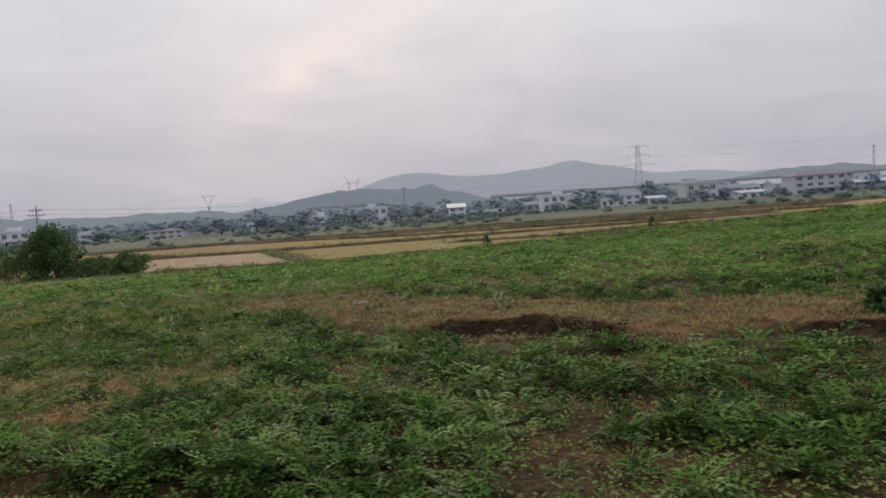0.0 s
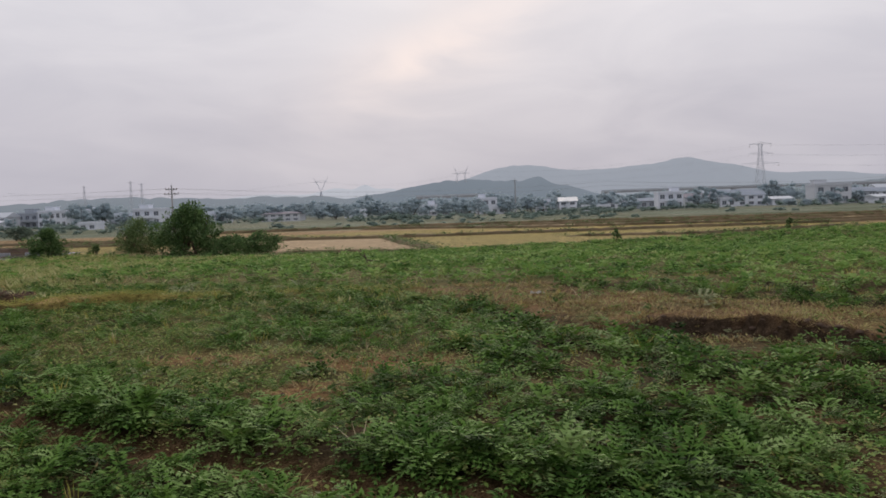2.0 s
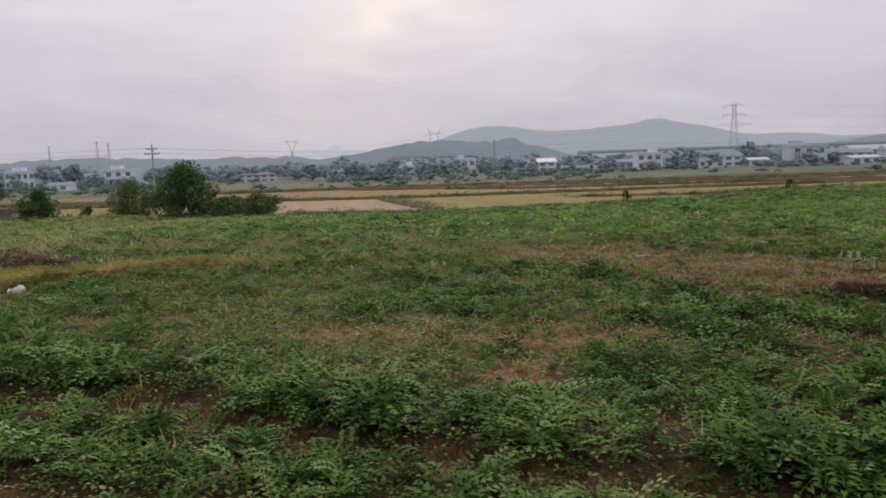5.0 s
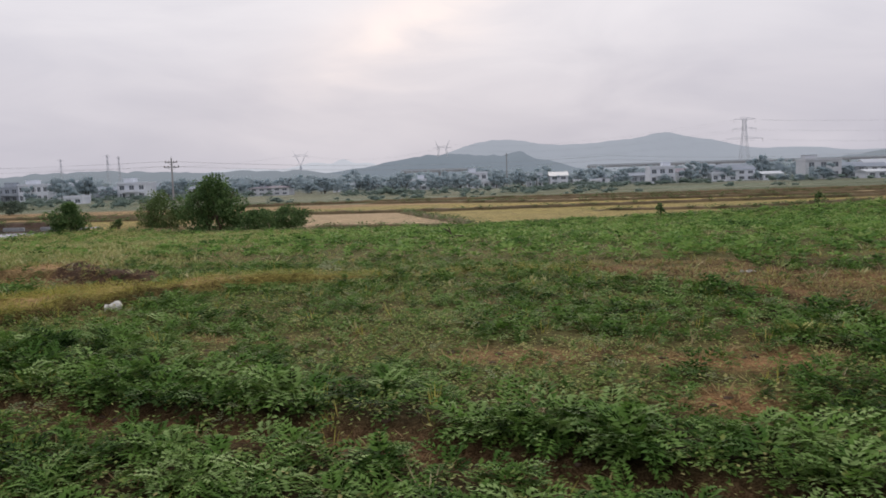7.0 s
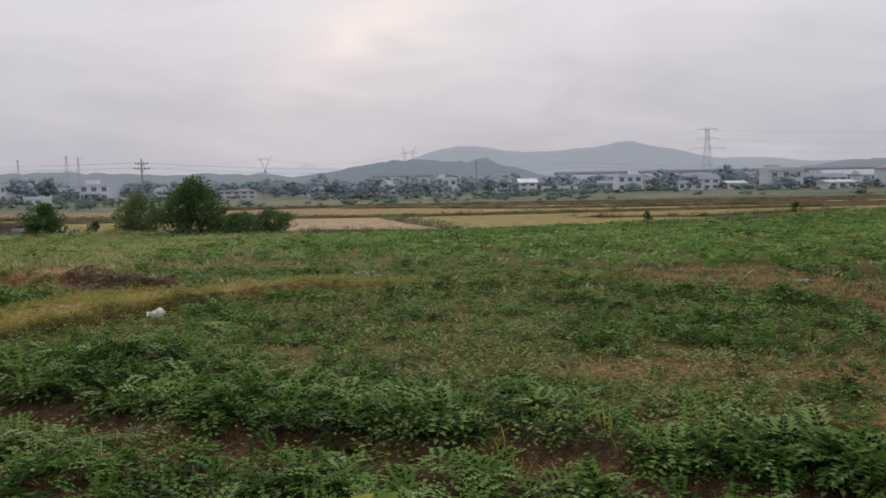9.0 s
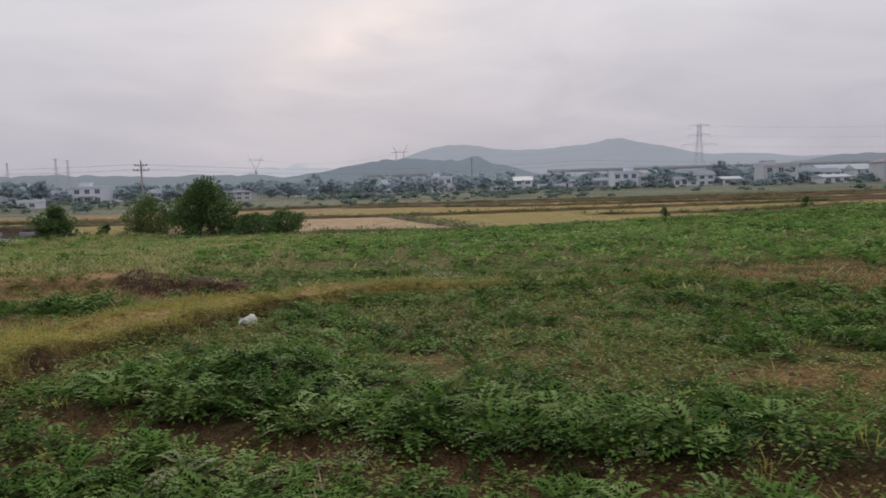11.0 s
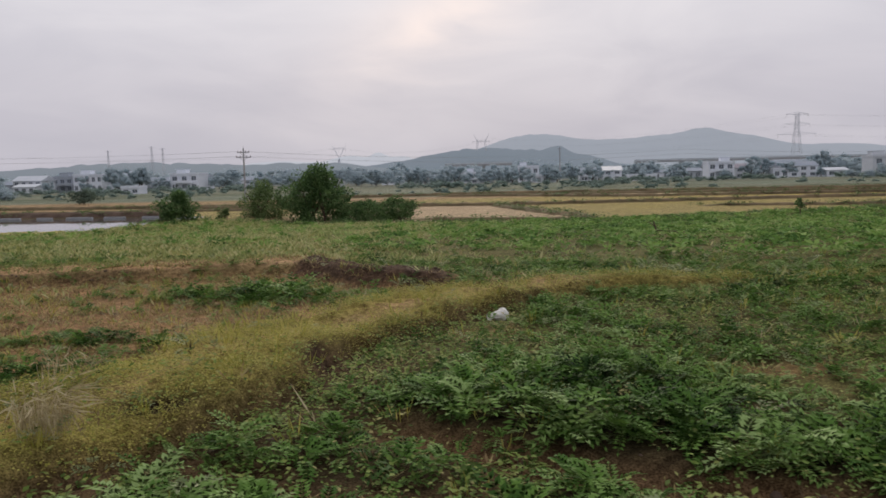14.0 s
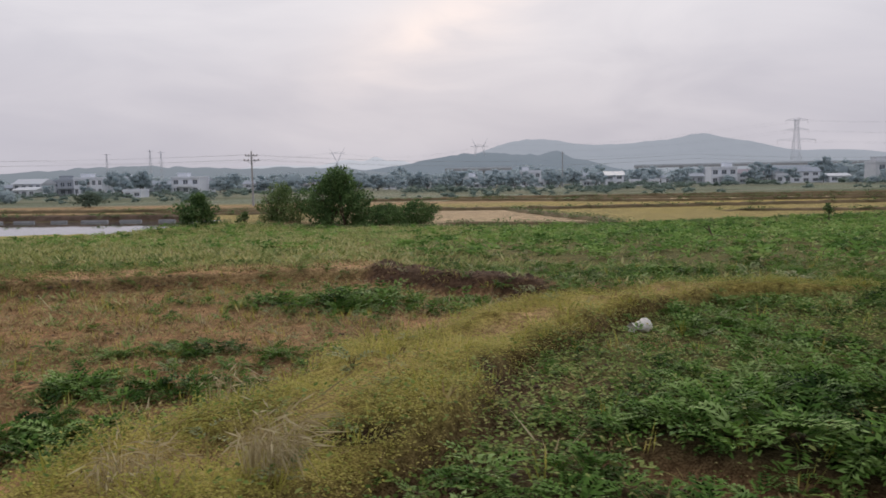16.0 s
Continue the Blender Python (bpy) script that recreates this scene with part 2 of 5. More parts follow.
# Second colour of each hill is the blue-grey glow that replaces air haze.
HILL_FAR = haze_glow_hill("far_hill", (0.05, 0.052, 0.055), (0.262, 0.284, 0.328), 1.0)
HILL_NEAR = haze_glow_hill("near_hill", (0.05, 0.052, 0.055), (0.142, 0.172, 0.206), 1.0)
HILL_LOW = haze_glow_hill("low_hill", (0.05, 0.052, 0.055), (0.165, 0.190, 0.218), 1.0)
HILL_FAINT = haze_glow_hill("faint_mountain", (0.05, 0.07, 0.07), (0.42, 0.42, 0.47), 1.0)


def make_water():
    m, nt, b = material("pond_water", 0.04)
    b.inputs["Base Color"].default_value = (0.10, 0.105, 0.10, 1)
    n, bp = nt.nodes.new("ShaderNodeTexNoise"), nt.nodes.new("ShaderNodeBump")
    n.inputs["Scale"].default_value = 3.0
    bp.inputs["Strength"].default_value, bp.inputs["Distance"].default_value = 0.12, 0.02
    nt.links.new(n.outputs[0], bp.inputs["Height"])
    nt.links.new(bp.outputs[0], b.inputs["Normal"])
    return m


WATER = make_water()

# ---------------------------------------------------------------- mesh helpers
rng = np.random.default_rng(7)


def raw_mesh(name, verts, faces, mat, smooth=False):
    """verts (n,3); faces (m,k) with k of 3 or 4."""
    me = bpy.data.meshes.new(name)
    verts, faces = np.asarray(verts, np.float32), np.asarray(faces, np.int32)
    k = faces.shape[1]
    me.vertices.add(len(verts))
    me.vertices.foreach_set("co", verts.ravel())
    me.loops.add(faces.size)
    me.loops.foreach_set("vertex_index", faces.ravel())
    me.polygons.add(len(faces))
    me.polygons.foreach_set("loop_start", np.arange(0, faces.size, k, dtype=np.int32))
    me.polygons.foreach_set("loop_total", np.full(len(faces), k, np.int32))
    me.update(calc_edges=True)
    me.materials.append(mat)
    if smooth:
        me.polygons.foreach_set("use_smooth", np.ones(len(faces), bool))
    return me


def part(name, bm, mat, parent=None, label=""):
    me = bpy.data.meshes.new(name)
    bm.to_mesh(me)
    bm.free()
    me.materials.append(mat)
    ob = new(name, me)
    ob.parent = parent
    if label:
        tagged(ob, label)
    return ob


def mesh_part(name, me, parent=None, label=""):
    ob = new(name, me)
    ob.parent = parent
    if label:
        tagged(ob, label)
    return ob


def empty(name, x, y, z, rz=0.0):
    ob = new(name)
    ob.matrix_basis = pose(x, y, z, 0, 0, rz)
    return ob


def add_box(bm, x0, x1, y0, y1, z0, z1):
    vs = [bm.verts.new((x, y, z)) for z in (z0, z1) for x, y in ((x0, y0), (x1, y0), (x1, y1), (x0, y1))]
    for f in ((3, 2, 1, 0), (4, 5, 6, 7), (0, 1, 5, 4), (1, 2, 6, 5), (2, 3, 7, 6), (3, 0, 4, 7)):
        bm.faces.new([vs[i] for i in f])


def add_strut(bm, a, b, r0, r1=None, sides=4):
    """A straight tapered member from a to b."""
    a, b, r1 = Vector(a), Vector(b), r0 if r1 is None else r1
    q = (b - a).to_track_quat("Z", "Y")
    rings = []
    for p, r in ((a, r0), (b, r1)):
        rings.append([bm.verts.new(p + q @ Vector((r * math.cos(t), r * math.sin(t), 0))) for t in (2 * math.pi * (i + 0.5) / sides for i in range(sides))])
    for i in range(sides):
        j = (i + 1) % sides
        bm.faces.new((rings[0][i], rings[0][j], rings[1][j], rings[1][i]))
    bm.faces.new(rings[0][::-1])
    bm.faces.new(rings[1])


def sstep(lo, hi, v):
    t = np.clip((v - lo) / (hi - lo), 0, 1)
    return t * t * (3 - 2 * t)


GRIDS = [np.random.default_rng(40 + i).random((64, 64)) for i in range(6)]


def vnoise(x, y, scale, layer=0):
    """Smooth value noise, 0 to 1, features about 1/scale across."""
    u, v = np.asarray(x) * scale, np.asarray(y) * scale
    i, j = np.floor(u).astype(int), np.floor(v).astype(int)
    fu, fv = u - i, v - j
    fu, fv = fu * fu * (3 - 2 * fu), fv * fv * (3 - 2 * fv)
    g = GRIDS[layer]
    a, b = g[i % 64, j % 64], g[(i + 1) % 64, j % 64]
    c, d = g[i % 64, (j + 1) % 64], g[(i + 1) % 64, (j + 1) % 64]
    return (a * (1 - fu) + b * fu) * (1 - fv) + (c * (1 - fu) + d * fu) * fv


def rough_noise(x, y, scale, layer=0):
    return (vnoise(x, y, scale, layer) + 0.5 * vnoise(x, y, scale * 2.1, layer + 1) + 0.25 * vnoise(x, y, scale * 4.3, layer + 2)) / 1.75


# ---------------------------------------------------------------- the plan of the field
U = 1.4  # metres to one unit of the plan
BUND = [(-13.2, 3.8), (-12.2, 6.4), (-11.85, 7.3), (-11.55, 8.2), (-11.2, 9.2), (-10.6, 10.2), (-9.95, 11.2), (-9.2, 12.1), (-8.0, 12.8), (-5.7, 13.5), (-2.2, 14.2)]


def line_distance(a, b, pts):
    best, along = np.full(np.shape(a), 1e9), np.zeros(np.shape(a))
    total = 0.0
    for (x0, y0), (x1, y1) in zip(pts, pts[1:]):
        dx, dy = x1 - x0, y1 - y0
        n = math.hypot(dx, dy)
        t = np.clip(((a - x0) * dx + (b - y0) * dy) / n / n, 0, 1)
        d = np.hypot(a - x0 - t * dx, b - y0 - t * dy)
        along = np.where(d < best, total + t * n, along)
        best = np.minimum(best, d)
        total += n
    return best, along


def bell(v, c, w):
    return np.exp(-((v - c) / w) ** 2)


def blob(a, b, ca, cb, ra, rb):
    return np.exp(-((a - ca) / ra) ** 2 - ((b - cb) / rb) ** 2)


def field(x, y):
    """What lies at a place: a dict of masks, 0 to 1, and the height of the soil in metres."""
    x, y = np.asarray(x, float), np.asarray(y, float)
    a, b = x / U, y / U
    v = b + 0.42 * a + 0.35 * (rough_noise(a, b, 0.6, 0) - 0.5)
    f = {}
    d, along = line_distance(a, b, BUND)
    wide = 0.86 - 0.24 * sstep(4.5, 7.0, along) - 0.28 * sstep(8.4, 11.0, along)
    wide = wide * (0.80 + 0.4 * vnoise(a, b, 1.1, 3))
    f["trod"] = bell(d, 0.05, 0.20) * sstep(1.6, 2.6, along) * (0.55 + 0.45 * sstep(0.30, 0.6, vnoise(a, b, 0.8, 2))) * (1 - sstep(9.5, 12, along))
    f["bund"] = (1 - sstep(wide * 0.86, wide * 1.08, d)) * (1 - 0.75 * sstep(10.8, 13.5, along))
    centre = np.interp(b, [q[1] for q in BUND], [q[0] for q in BUND])
    f["cut"] = bell(a - centre, wide * 1.12, 0.15) * (0.35 + 0.65 * sstep(0.25, 0.5, vnoise(a, b, 0.7, 1))) * (1 - sstep(9.5, 12, along))
    f["skirt"] = bell(a - centre, wide * 1.15 + 0.45, 0.45) * (1 - sstep(9.5, 12, along)) * (1 - f["bund"])
    f["hole"] = np.clip(1.6 * blob(a, b, -11.43, 6.85, 0.26, 0.15) + 1.3 * blob(a, b, -10.75, 8.35, 0.16, 0.30), 0, 1)
    f["sparse"] = blob(a, b, -10.0, 8.0, 0.75, 1.2)
    # low plot beyond the path, closed off by a cut bank
    bank_b = np.interp(a, [-30, -18.2, -13.6, -12.9, -11.8, -10.7, -9.6, -8.4], [10.6, 14.4, 15.9, 15.6, 14.5, 13.65, 13.2, 13.4])
    f["plot"] = sstep(0.5, 1.0, centre - a) * (1 - sstep(-0.1, 0.25, b - bank_b))
    run = b - bank_b + 0.5 * (vnoise(a, b, 1.6, 1) - 0.5)
    f["bank"] = sstep(-0.12, 0.10, run) * (1 - sstep(0.75, 1.15, run)) * sstep(-13.5, -13.0, a) * (1 - sstep(-10.5, -9.7, a))
    f["bank"] = np.maximum(f["bank"], 0.3 * bell(run, 0.0, 0.14) * sstep(-19.5, -18, a) * (1 - sstep(-16.5, -15, a)))
    f["band"] = sstep(0.0, 0.5, b - bank_b) * (1 - sstep(1.2, 2.6, b - bank_b)) * (1 - sstep(-13.8, -11.5, a)) + 0.8 * blob(a, b, -9.2, 13.9, 1.4, 0.35)
    # brown hummock with an undercut edge
    wob = 0.30 * (vnoise(a, b, 1.3, 4) - 0.5) + 0.22 * (vnoise(a, b, 3.3, 2) - 0.5)
    edge = wob + np.interp(a, [-2.3, -1.6, -0.9, -0.3, 0.3, 1.0, 1.5, 3.6, 4.3, 5.2, 6.0], [13.0, 12.1, 11.4, 10.8, 10.1, 9.6, 9.5, 9.5, 9.2, 9.1, 9.4])
    top = 0.9 * (vnoise(a, b, 0.5, 2) - 0.5) + np.interp(a, [-2.3, -1.6, -1.0, 0.2, 0.8, 1.3, 2.6, 3.7, 4.7, 5.5, 7.0], [13.0, 13.6, 14.9, 15.5, 15.1, 14.2, 13.8, 13.2, 12.7, 12.3, 12.6])
    f["mound"] = sstep(-0.06, 0.07, v - edge) * (1 - sstep(-0.7, 0.3, v - top)) * sstep(-2.4, -1.7, a) * (1 - sstep(12, 16, a))
    lip = 0.35 + 0.65 * sstep(1.2, 1.9, a) * (1 - sstep(3.5, 4.2, a)) + 0.45 * sstep(5.2, 6.0, a)
    f["scar"] = bell(v, edge - 0.02, 0.13 + 0.09 * lip) * sstep(-0.4, 0.4, a) * np.clip(lip + 0.1, 0, 1) * (0.6 + 0.4 * sstep(0.3, 0.55, vnoise(a, b, 1.1, 1)))
    f["foot"] = bell(v, edge - 0.30, 0.22) * sstep(-0.6, 0.6, a) * (1 - sstep(4.0, 5.2, a))
    # tall row whose near face stands over a bare furrow
    w = b - np.interp(a, [-10.4, -9.5, -8.3, -6.7, -5.2, -4.4, -3.6, -2.84, -2.1, -1.43, -0.9, 0.0, 0.6], [7.2, 6.85, 6.28, 5.80, 5.28, 5.08, 4.66, 4.32, 4.08, 3.79, 3.58, 3.36, 3.12]) + 0.30 * (rough_noise(a, b, 1.0, 3) - 0.5)
    here = sstep(-10.4, -9.6, a) * (1 - sstep(0.0, 0.8, a))
    fur = bell(w, -0.20, 0.165) * here
    f["row"] = sstep(-0.06, 0.06, w) * (1 - sstep(0.55, 1.0, w)) * here
    fur = np.maximum(fur, 0.3 * bell(v, 4.65, 0.14) * sstep(1.5, 2.6, a))
    fur = np.maximum(fur, 0.8 * bell(v, 6.0, 0.18) * sstep(1.0, 2.2, a))
    fur = np.maximum(fur, 0.5 * bell(v, 8.1, 0.16) * sstep(1.6, 2.8, a))
    fur = np.maximum(fur, 0.6 * bell(v, 1.5, 0.22) * (1 - sstep(-2.0, 0.0, a)))
    f["furrow"] = fur * (0.70 + 0.30 * sstep(0.2, 0.5, vnoise(a, b, 0.8, 5)))
    thin = 0.9 * blob(a, b, -3.5, 7.4, 1.1, 0.5) + 0.9 * blob(a, b, -1.5, 7.1, 1.0, 0.6) + 0.7 * blob(a, b, -2.0, 6.0, 0.6, 0.4)
    thin = thin + 0.5 * blob(a, b, -0.4, 8.3, 0.6, 0.5) + 0.5 * blob(a, b, -6.6, 8.4, 1.8, 0.5) + 0.6 * blob(a, b, -5.2, 6.3, 0.6, 0.35) + 0.45 * blob(a, b, -10.0, 9.0, 0.6, 1.2)
    thin = thin + 0.5 * blob(a, b, -8.8, 9.8, 1.2, 0.8) + 0.5 * blob(a, b, -2.2, 5.66, 0.7, 0.3)
    f["thin"] = sstep(0.30, 0.85, thin + 0.6 * (rough_noise(a, b, 1.5, 2) - 0.5))
    # pond basin
    near_b = 39.0 + (a + 29.4) * 0.86
    far_b = 46.3 - (a + 31.4) * 0.02
    f["pond"] = sstep(-0.5, 0.8, b - near_b) * (1 - sstep(-0.8, 0.4, b - far_b)) * (1 - sstep(-30.6, -29.4, a))
    f["shore"] = sstep(-9.0, -4.0, b - near_b) * (1 - sstep(-29.5, -27.5, a)) * (1 - sstep(3.0, 5.0, b - far_b))
    far = sstep(14.2, 17.0, b + 0.10 * a)
    grassy = 1 - sstep(-14.5, -8.5, a + 1.5 * (vnoise(a, b, 0.25, 2) - 0.5))
    f["grassy"] = far * grassy * (1 - 0.8 * blob(a, b, -12.6, 23.0, 2.6, 2.6))
    edge_b = np.interp(a, [-60, -36, -30, -21, -8, -2, 12, 30, 51, 90], [40, 41, 41.5, 45.2, 43.5, 45.5, 52.5, 63.5, 76, 96])
    f["beyond"] = sstep(-0.5, 0.5, b - edge_b + 1.5 * (vnoise(a, b, 0.3, 1) - 0.5))
    f["far"] = far
    f["verge"] = bell(b, edge_b, 1.1)
    crop = 0.82 + 0.15 * far * (1 - grassy) + 0.3 * sstep(-2.2, 0.6, a) * (1 - far)
    crop = crop + 0.45 * f["row"] + 0.35 * blob(a, b, -3.4, 11.2, 2.6, 1.9) - 0.10 * sstep(4.4, 5.4, v) * (1 - far) * (1 - sstep(-1.0, 0.6, a))
    crop = crop - 0.62 * f["grassy"]
    crop = crop * (1 - far * (1 - 0.35 - 0.65 * sstep(0.30, 0.55, 0.6 * vnoise(a * 0.28, b, 0.75, 5) + 0.4 * vnoise(a, b, 0.9, 0))))
    crop = crop * (1 - f["thin"] * 0.85) * (1 - f["furrow"] * 0.95) * (0.25 + 0.75 * sstep(0.28, 0.62, rough_noise(a, b, 1.3, 1)) + 0.35 * sstep(0.5, 0.8, vnoise(a, b, 0.35, 4)))
    wave = 0.5 + 0.5 * np.cos(2 * math.pi * v / 0.66 + 5.0 * vnoise(a, b, 0.45, 4))
    open_rows = np.clip(far * (1 - grassy) + sstep(-1.5, 0.5, a) * (1 - far), 0, 1)
    f["gap"] = open_rows * (1 - wave) * (0.5 + 0.5 * vnoise(a, b, 0.6, 1))
    crop = crop * (1 - 0.72 * f["gap"])
    for k in ("bund", "bank", "scar", "beyond", "cut"):
        crop = crop * (1 - f[k])
    crop = crop * (1 - 0.75 * f["foot"]) * (1 - f["shore"])
    crop = crop * (1 - 0.96 * f["mound"] * (1 - 0.25 * sstep(0.52, 0.68, vnoise(a, b, 0.9, 3)))) * (1 - f["band"] * 0.9)
    rows = 0.16 + 1.2 * blob(a, b, -13.2, 13.4, 2.2, 0.85) + 0.7 * blob(a, b, -14.0, 10.1, 1.9, 0.32) + 1.1 * blob(a, b, -14.2, 8.7, 1.4, 0.38) + 1.1 * blob(a, b, -14.3, 7.3, 1.4, 0.42)
    crop = crop * (1 - f["plot"]) + f["plot"] * rows * (0.4 + 1.0 * vnoise(a, b, 1.0, 0)) * (1 - f["bund"])
    crop = np.maximum(crop * (1 - 0.85 * f["sparse"]), f["row"] * (1 - f["bund"]) * (0.55 + 0.6 * vnoise(a, b, 1.3, 2)))
    crop = np.maximum(crop, 0.75 * sstep(0.34, 0.55, -w) * here * (1 - f["bund"]) * (1 - 0.8 * f["sparse"]) * (0.45 + 0.8 * vnoise(a, b, 1.5, 3)))
    f["crop"] = np.clip(crop, 0, 1.2)
    leftish = 1 - sstep(-27.0, -21.0, a)
    z = -1.05 * sstep(14, 48, b) * (1 - leftish) - leftish * (0.60 * sstep(14, 38, b) + 0.45 * sstep(50, 72, b))
    z = z + 0.17 * lip * f["mound"] * (1 - 0.65 * sstep(0.4, 3.0, v - edge)) * (0.45 + 1.1 * rough_noise(a, b, 2.0, 2)) - 0.04 * f["foot"] + 0.19 * f["bund"] * (0.45 + 0.7 * vnoise(a, b, 1.4, 2) + 0.5 * vnoise(a, b, 4.2, 3)) + 0.06 * f["row"] - 0.03 * f["gap"] - 0.06 * f["trod"] - 0.07 * f["cut"] - 0.06 * f["hole"] - 0.09 * f["furrow"]
    z = z - 0.19 * f["plot"] + f["bank"] * (0.10 + 0.16 * (rough_noise(a, b, 2.2, 1) - 0.35)) + 0.05 * f["band"]
    z = z + 0.05 * (rough_noise(a, b, 1.1, 2) - 0.5) + 0.03 * (vnoise(a, b, 3.1, 0) - 0.5) * (1 - sstep(20, 30, b))
    z = z - 0.75 * f["pond"]
    z = z + 0.06 * (bell(b, far_b + 1.6, 0.8)) * (1 - sstep(-31.5, -29, a))
    # raised track that the viewer walks on
    u = (y + 1.55 + 0.348 * x) / 1.0588
    f["track"] = 1 - sstep(1.3, 3.2, u)
    f["crop"] = f["crop"] * (1 - f["track"])
    z = z * (1 - f["track"]) + 0.55 * f["track"]
    f["z"] = z * U
    f["low"] = sstep(4.1, 4.8, v) * (1 - sstep(-2.6, 0.4, a)) * (1 - far) * (1 - f["plot"])
    f["a"], f["b"], f["v"] = a, b, v
    return f


def ground_colour(f):
    a, b = f["a"], f["b"]
    far_b = 46.3 - (a + 31.4) * 0.02

    def over(col, mask, c):
        mask = np.clip(mask, 0, 1)[..., None]
        return col * (1 - mask) + np.array(c) * mask

    col = np.broadcast_to(np.array([0.165, 0.125, 0.068]), (*a.shape, 3)).copy()
    col = over(col, 1 - sstep(3.6, 6.0, f["v"] - 0.3 * a * (a > 0)), (0.110, 0.076, 0.045))
    # Shade under the crop and between its rows, painted into the soil colour.
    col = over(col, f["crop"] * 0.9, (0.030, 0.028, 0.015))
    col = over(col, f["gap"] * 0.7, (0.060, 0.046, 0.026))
    col = over(col, f["furrow"], (0.150, 0.093, 0.058))
    col = over(col, f["sparse"] * 0.8, (0.110, 0.088, 0.048))
    col = over(col, f["low"] * 0.8, (0.108, 0.112, 0.044))
    col = over(col, f["thin"] * 0.85, (0.250, 0.150, 0.086))
    col = over(col, f["plot"] * 0.85, (0.310, 0.200, 0.118))
    col = over(col, f["grassy"], (0.340, 0.325, 0.135))
    col = over(col, f["band"], (0.480, 0.320, 0.210))
    col = over(col, f["mound"], (0.175, 0.116, 0.064))
    col = over(col, f["mound"] * 0.8 * sstep(0.50, 0.68, vnoise(a, b, 1.2, 3)), (0.110, 0.100, 0.045))
    col = over(col, f["mound"] * 0.7 * sstep(0.55, 0.72, vnoise(a, b, 1.7, 1)), (0.105, 0.068, 0.042))
    col = over(col, f["bund"], (0.290, 0.260, 0.088))
    col = over(col, f["trod"], (0.340, 0.245, 0.145))
    col = over(col, f["hole"], (0.045, 0.030, 0.022))
    col = over(col, f["cut"] * 0.85, (0.075, 0.050, 0.034))
    col = over(col, np.clip(1.25 * f["bank"], 0, 1), (0.080, 0.053, 0.040))
    col = over(col, np.clip(1.2 * f["scar"], 0, 1), (0.040, 0.030, 0.023))
    far_green = f["far"] * (1 - f["grassy"]) * (1 - f["mound"]) * (1 - f["band"])
    col = over(col, far_green * 0.8, (0.118, 0.128, 0.050))
    # flat fields beyond
    n = rough_noise(a, b, 0.12, 0)
    flat = np.broadcast_to(np.array([0.300, 0.262, 0.122]), (*a.shape, 3)).copy()
    s = (a + 11.4) * 0.956 + (b - 67.4) * 0.294  # across the stubble plot
    stub = (1 - sstep(-0.5, 0.5, s)) * (1 - sstep(67.5, 69.0, b + 0.1 * a + 1)) * sstep(-27, -21, a)
    flat = over(flat, stub, (0.450, 0.370, 0.275))
    flat = over(flat, stub * 0.55 * (0.5 + 0.5 * np.sin(b * 2.4 + 0.3 * a)), (0.310, 0.240, 0.170))
    right = sstep(-0.5, 0.5, s)
    flat = over(flat, right * sstep(0.45, 0.65, n), (0.300, 0.260, 0.105))
    flat = over(flat, sstep(70, 72, b) * sstep(0.35, 0.6, vnoise(a, b, 0.05, 2)), (0.335, 0.248, 0.160))
    flat = over(flat, bell(b, 78 + 0.1 * a, 3.0) * (a > -8), (0.350, 0.285, 0.115))
    flat = over(flat, bell(b, 91 + 0.05 * a, 2.2) * (a > -6), (0.560, 0.470, 0.350))
    flat = over(flat, bell(b, 88, 6) * (a < -20), (0.310, 0.230, 0.150))
    # The far plain: haze is mixed into these grey-green colours.
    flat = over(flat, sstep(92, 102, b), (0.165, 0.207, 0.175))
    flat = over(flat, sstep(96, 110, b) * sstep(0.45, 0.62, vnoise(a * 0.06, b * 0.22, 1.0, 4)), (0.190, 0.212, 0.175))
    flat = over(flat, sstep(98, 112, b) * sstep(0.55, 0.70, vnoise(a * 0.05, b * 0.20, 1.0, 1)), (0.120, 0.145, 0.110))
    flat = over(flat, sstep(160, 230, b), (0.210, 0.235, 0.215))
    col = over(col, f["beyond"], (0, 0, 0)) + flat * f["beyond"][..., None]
    col = over(col, bell(b, far_b + 0.9, 0.8) * (1 - sstep(-31, -30, a)), (0.075, 0.062, 0.048))
    col = over(col, f["pond"], (0.06, 0.055, 0.045))
    col = over(col, f["track"], (0.150, 0.130, 0.085))
    return col


def spaced(segments):
    out = [segments[0][0]]
    for lo, hi, step in segments:
        out += list(np.linspace(lo, hi, max(2, int(round((hi - lo) / step)) + 1))[1:])
    return np.array(out)


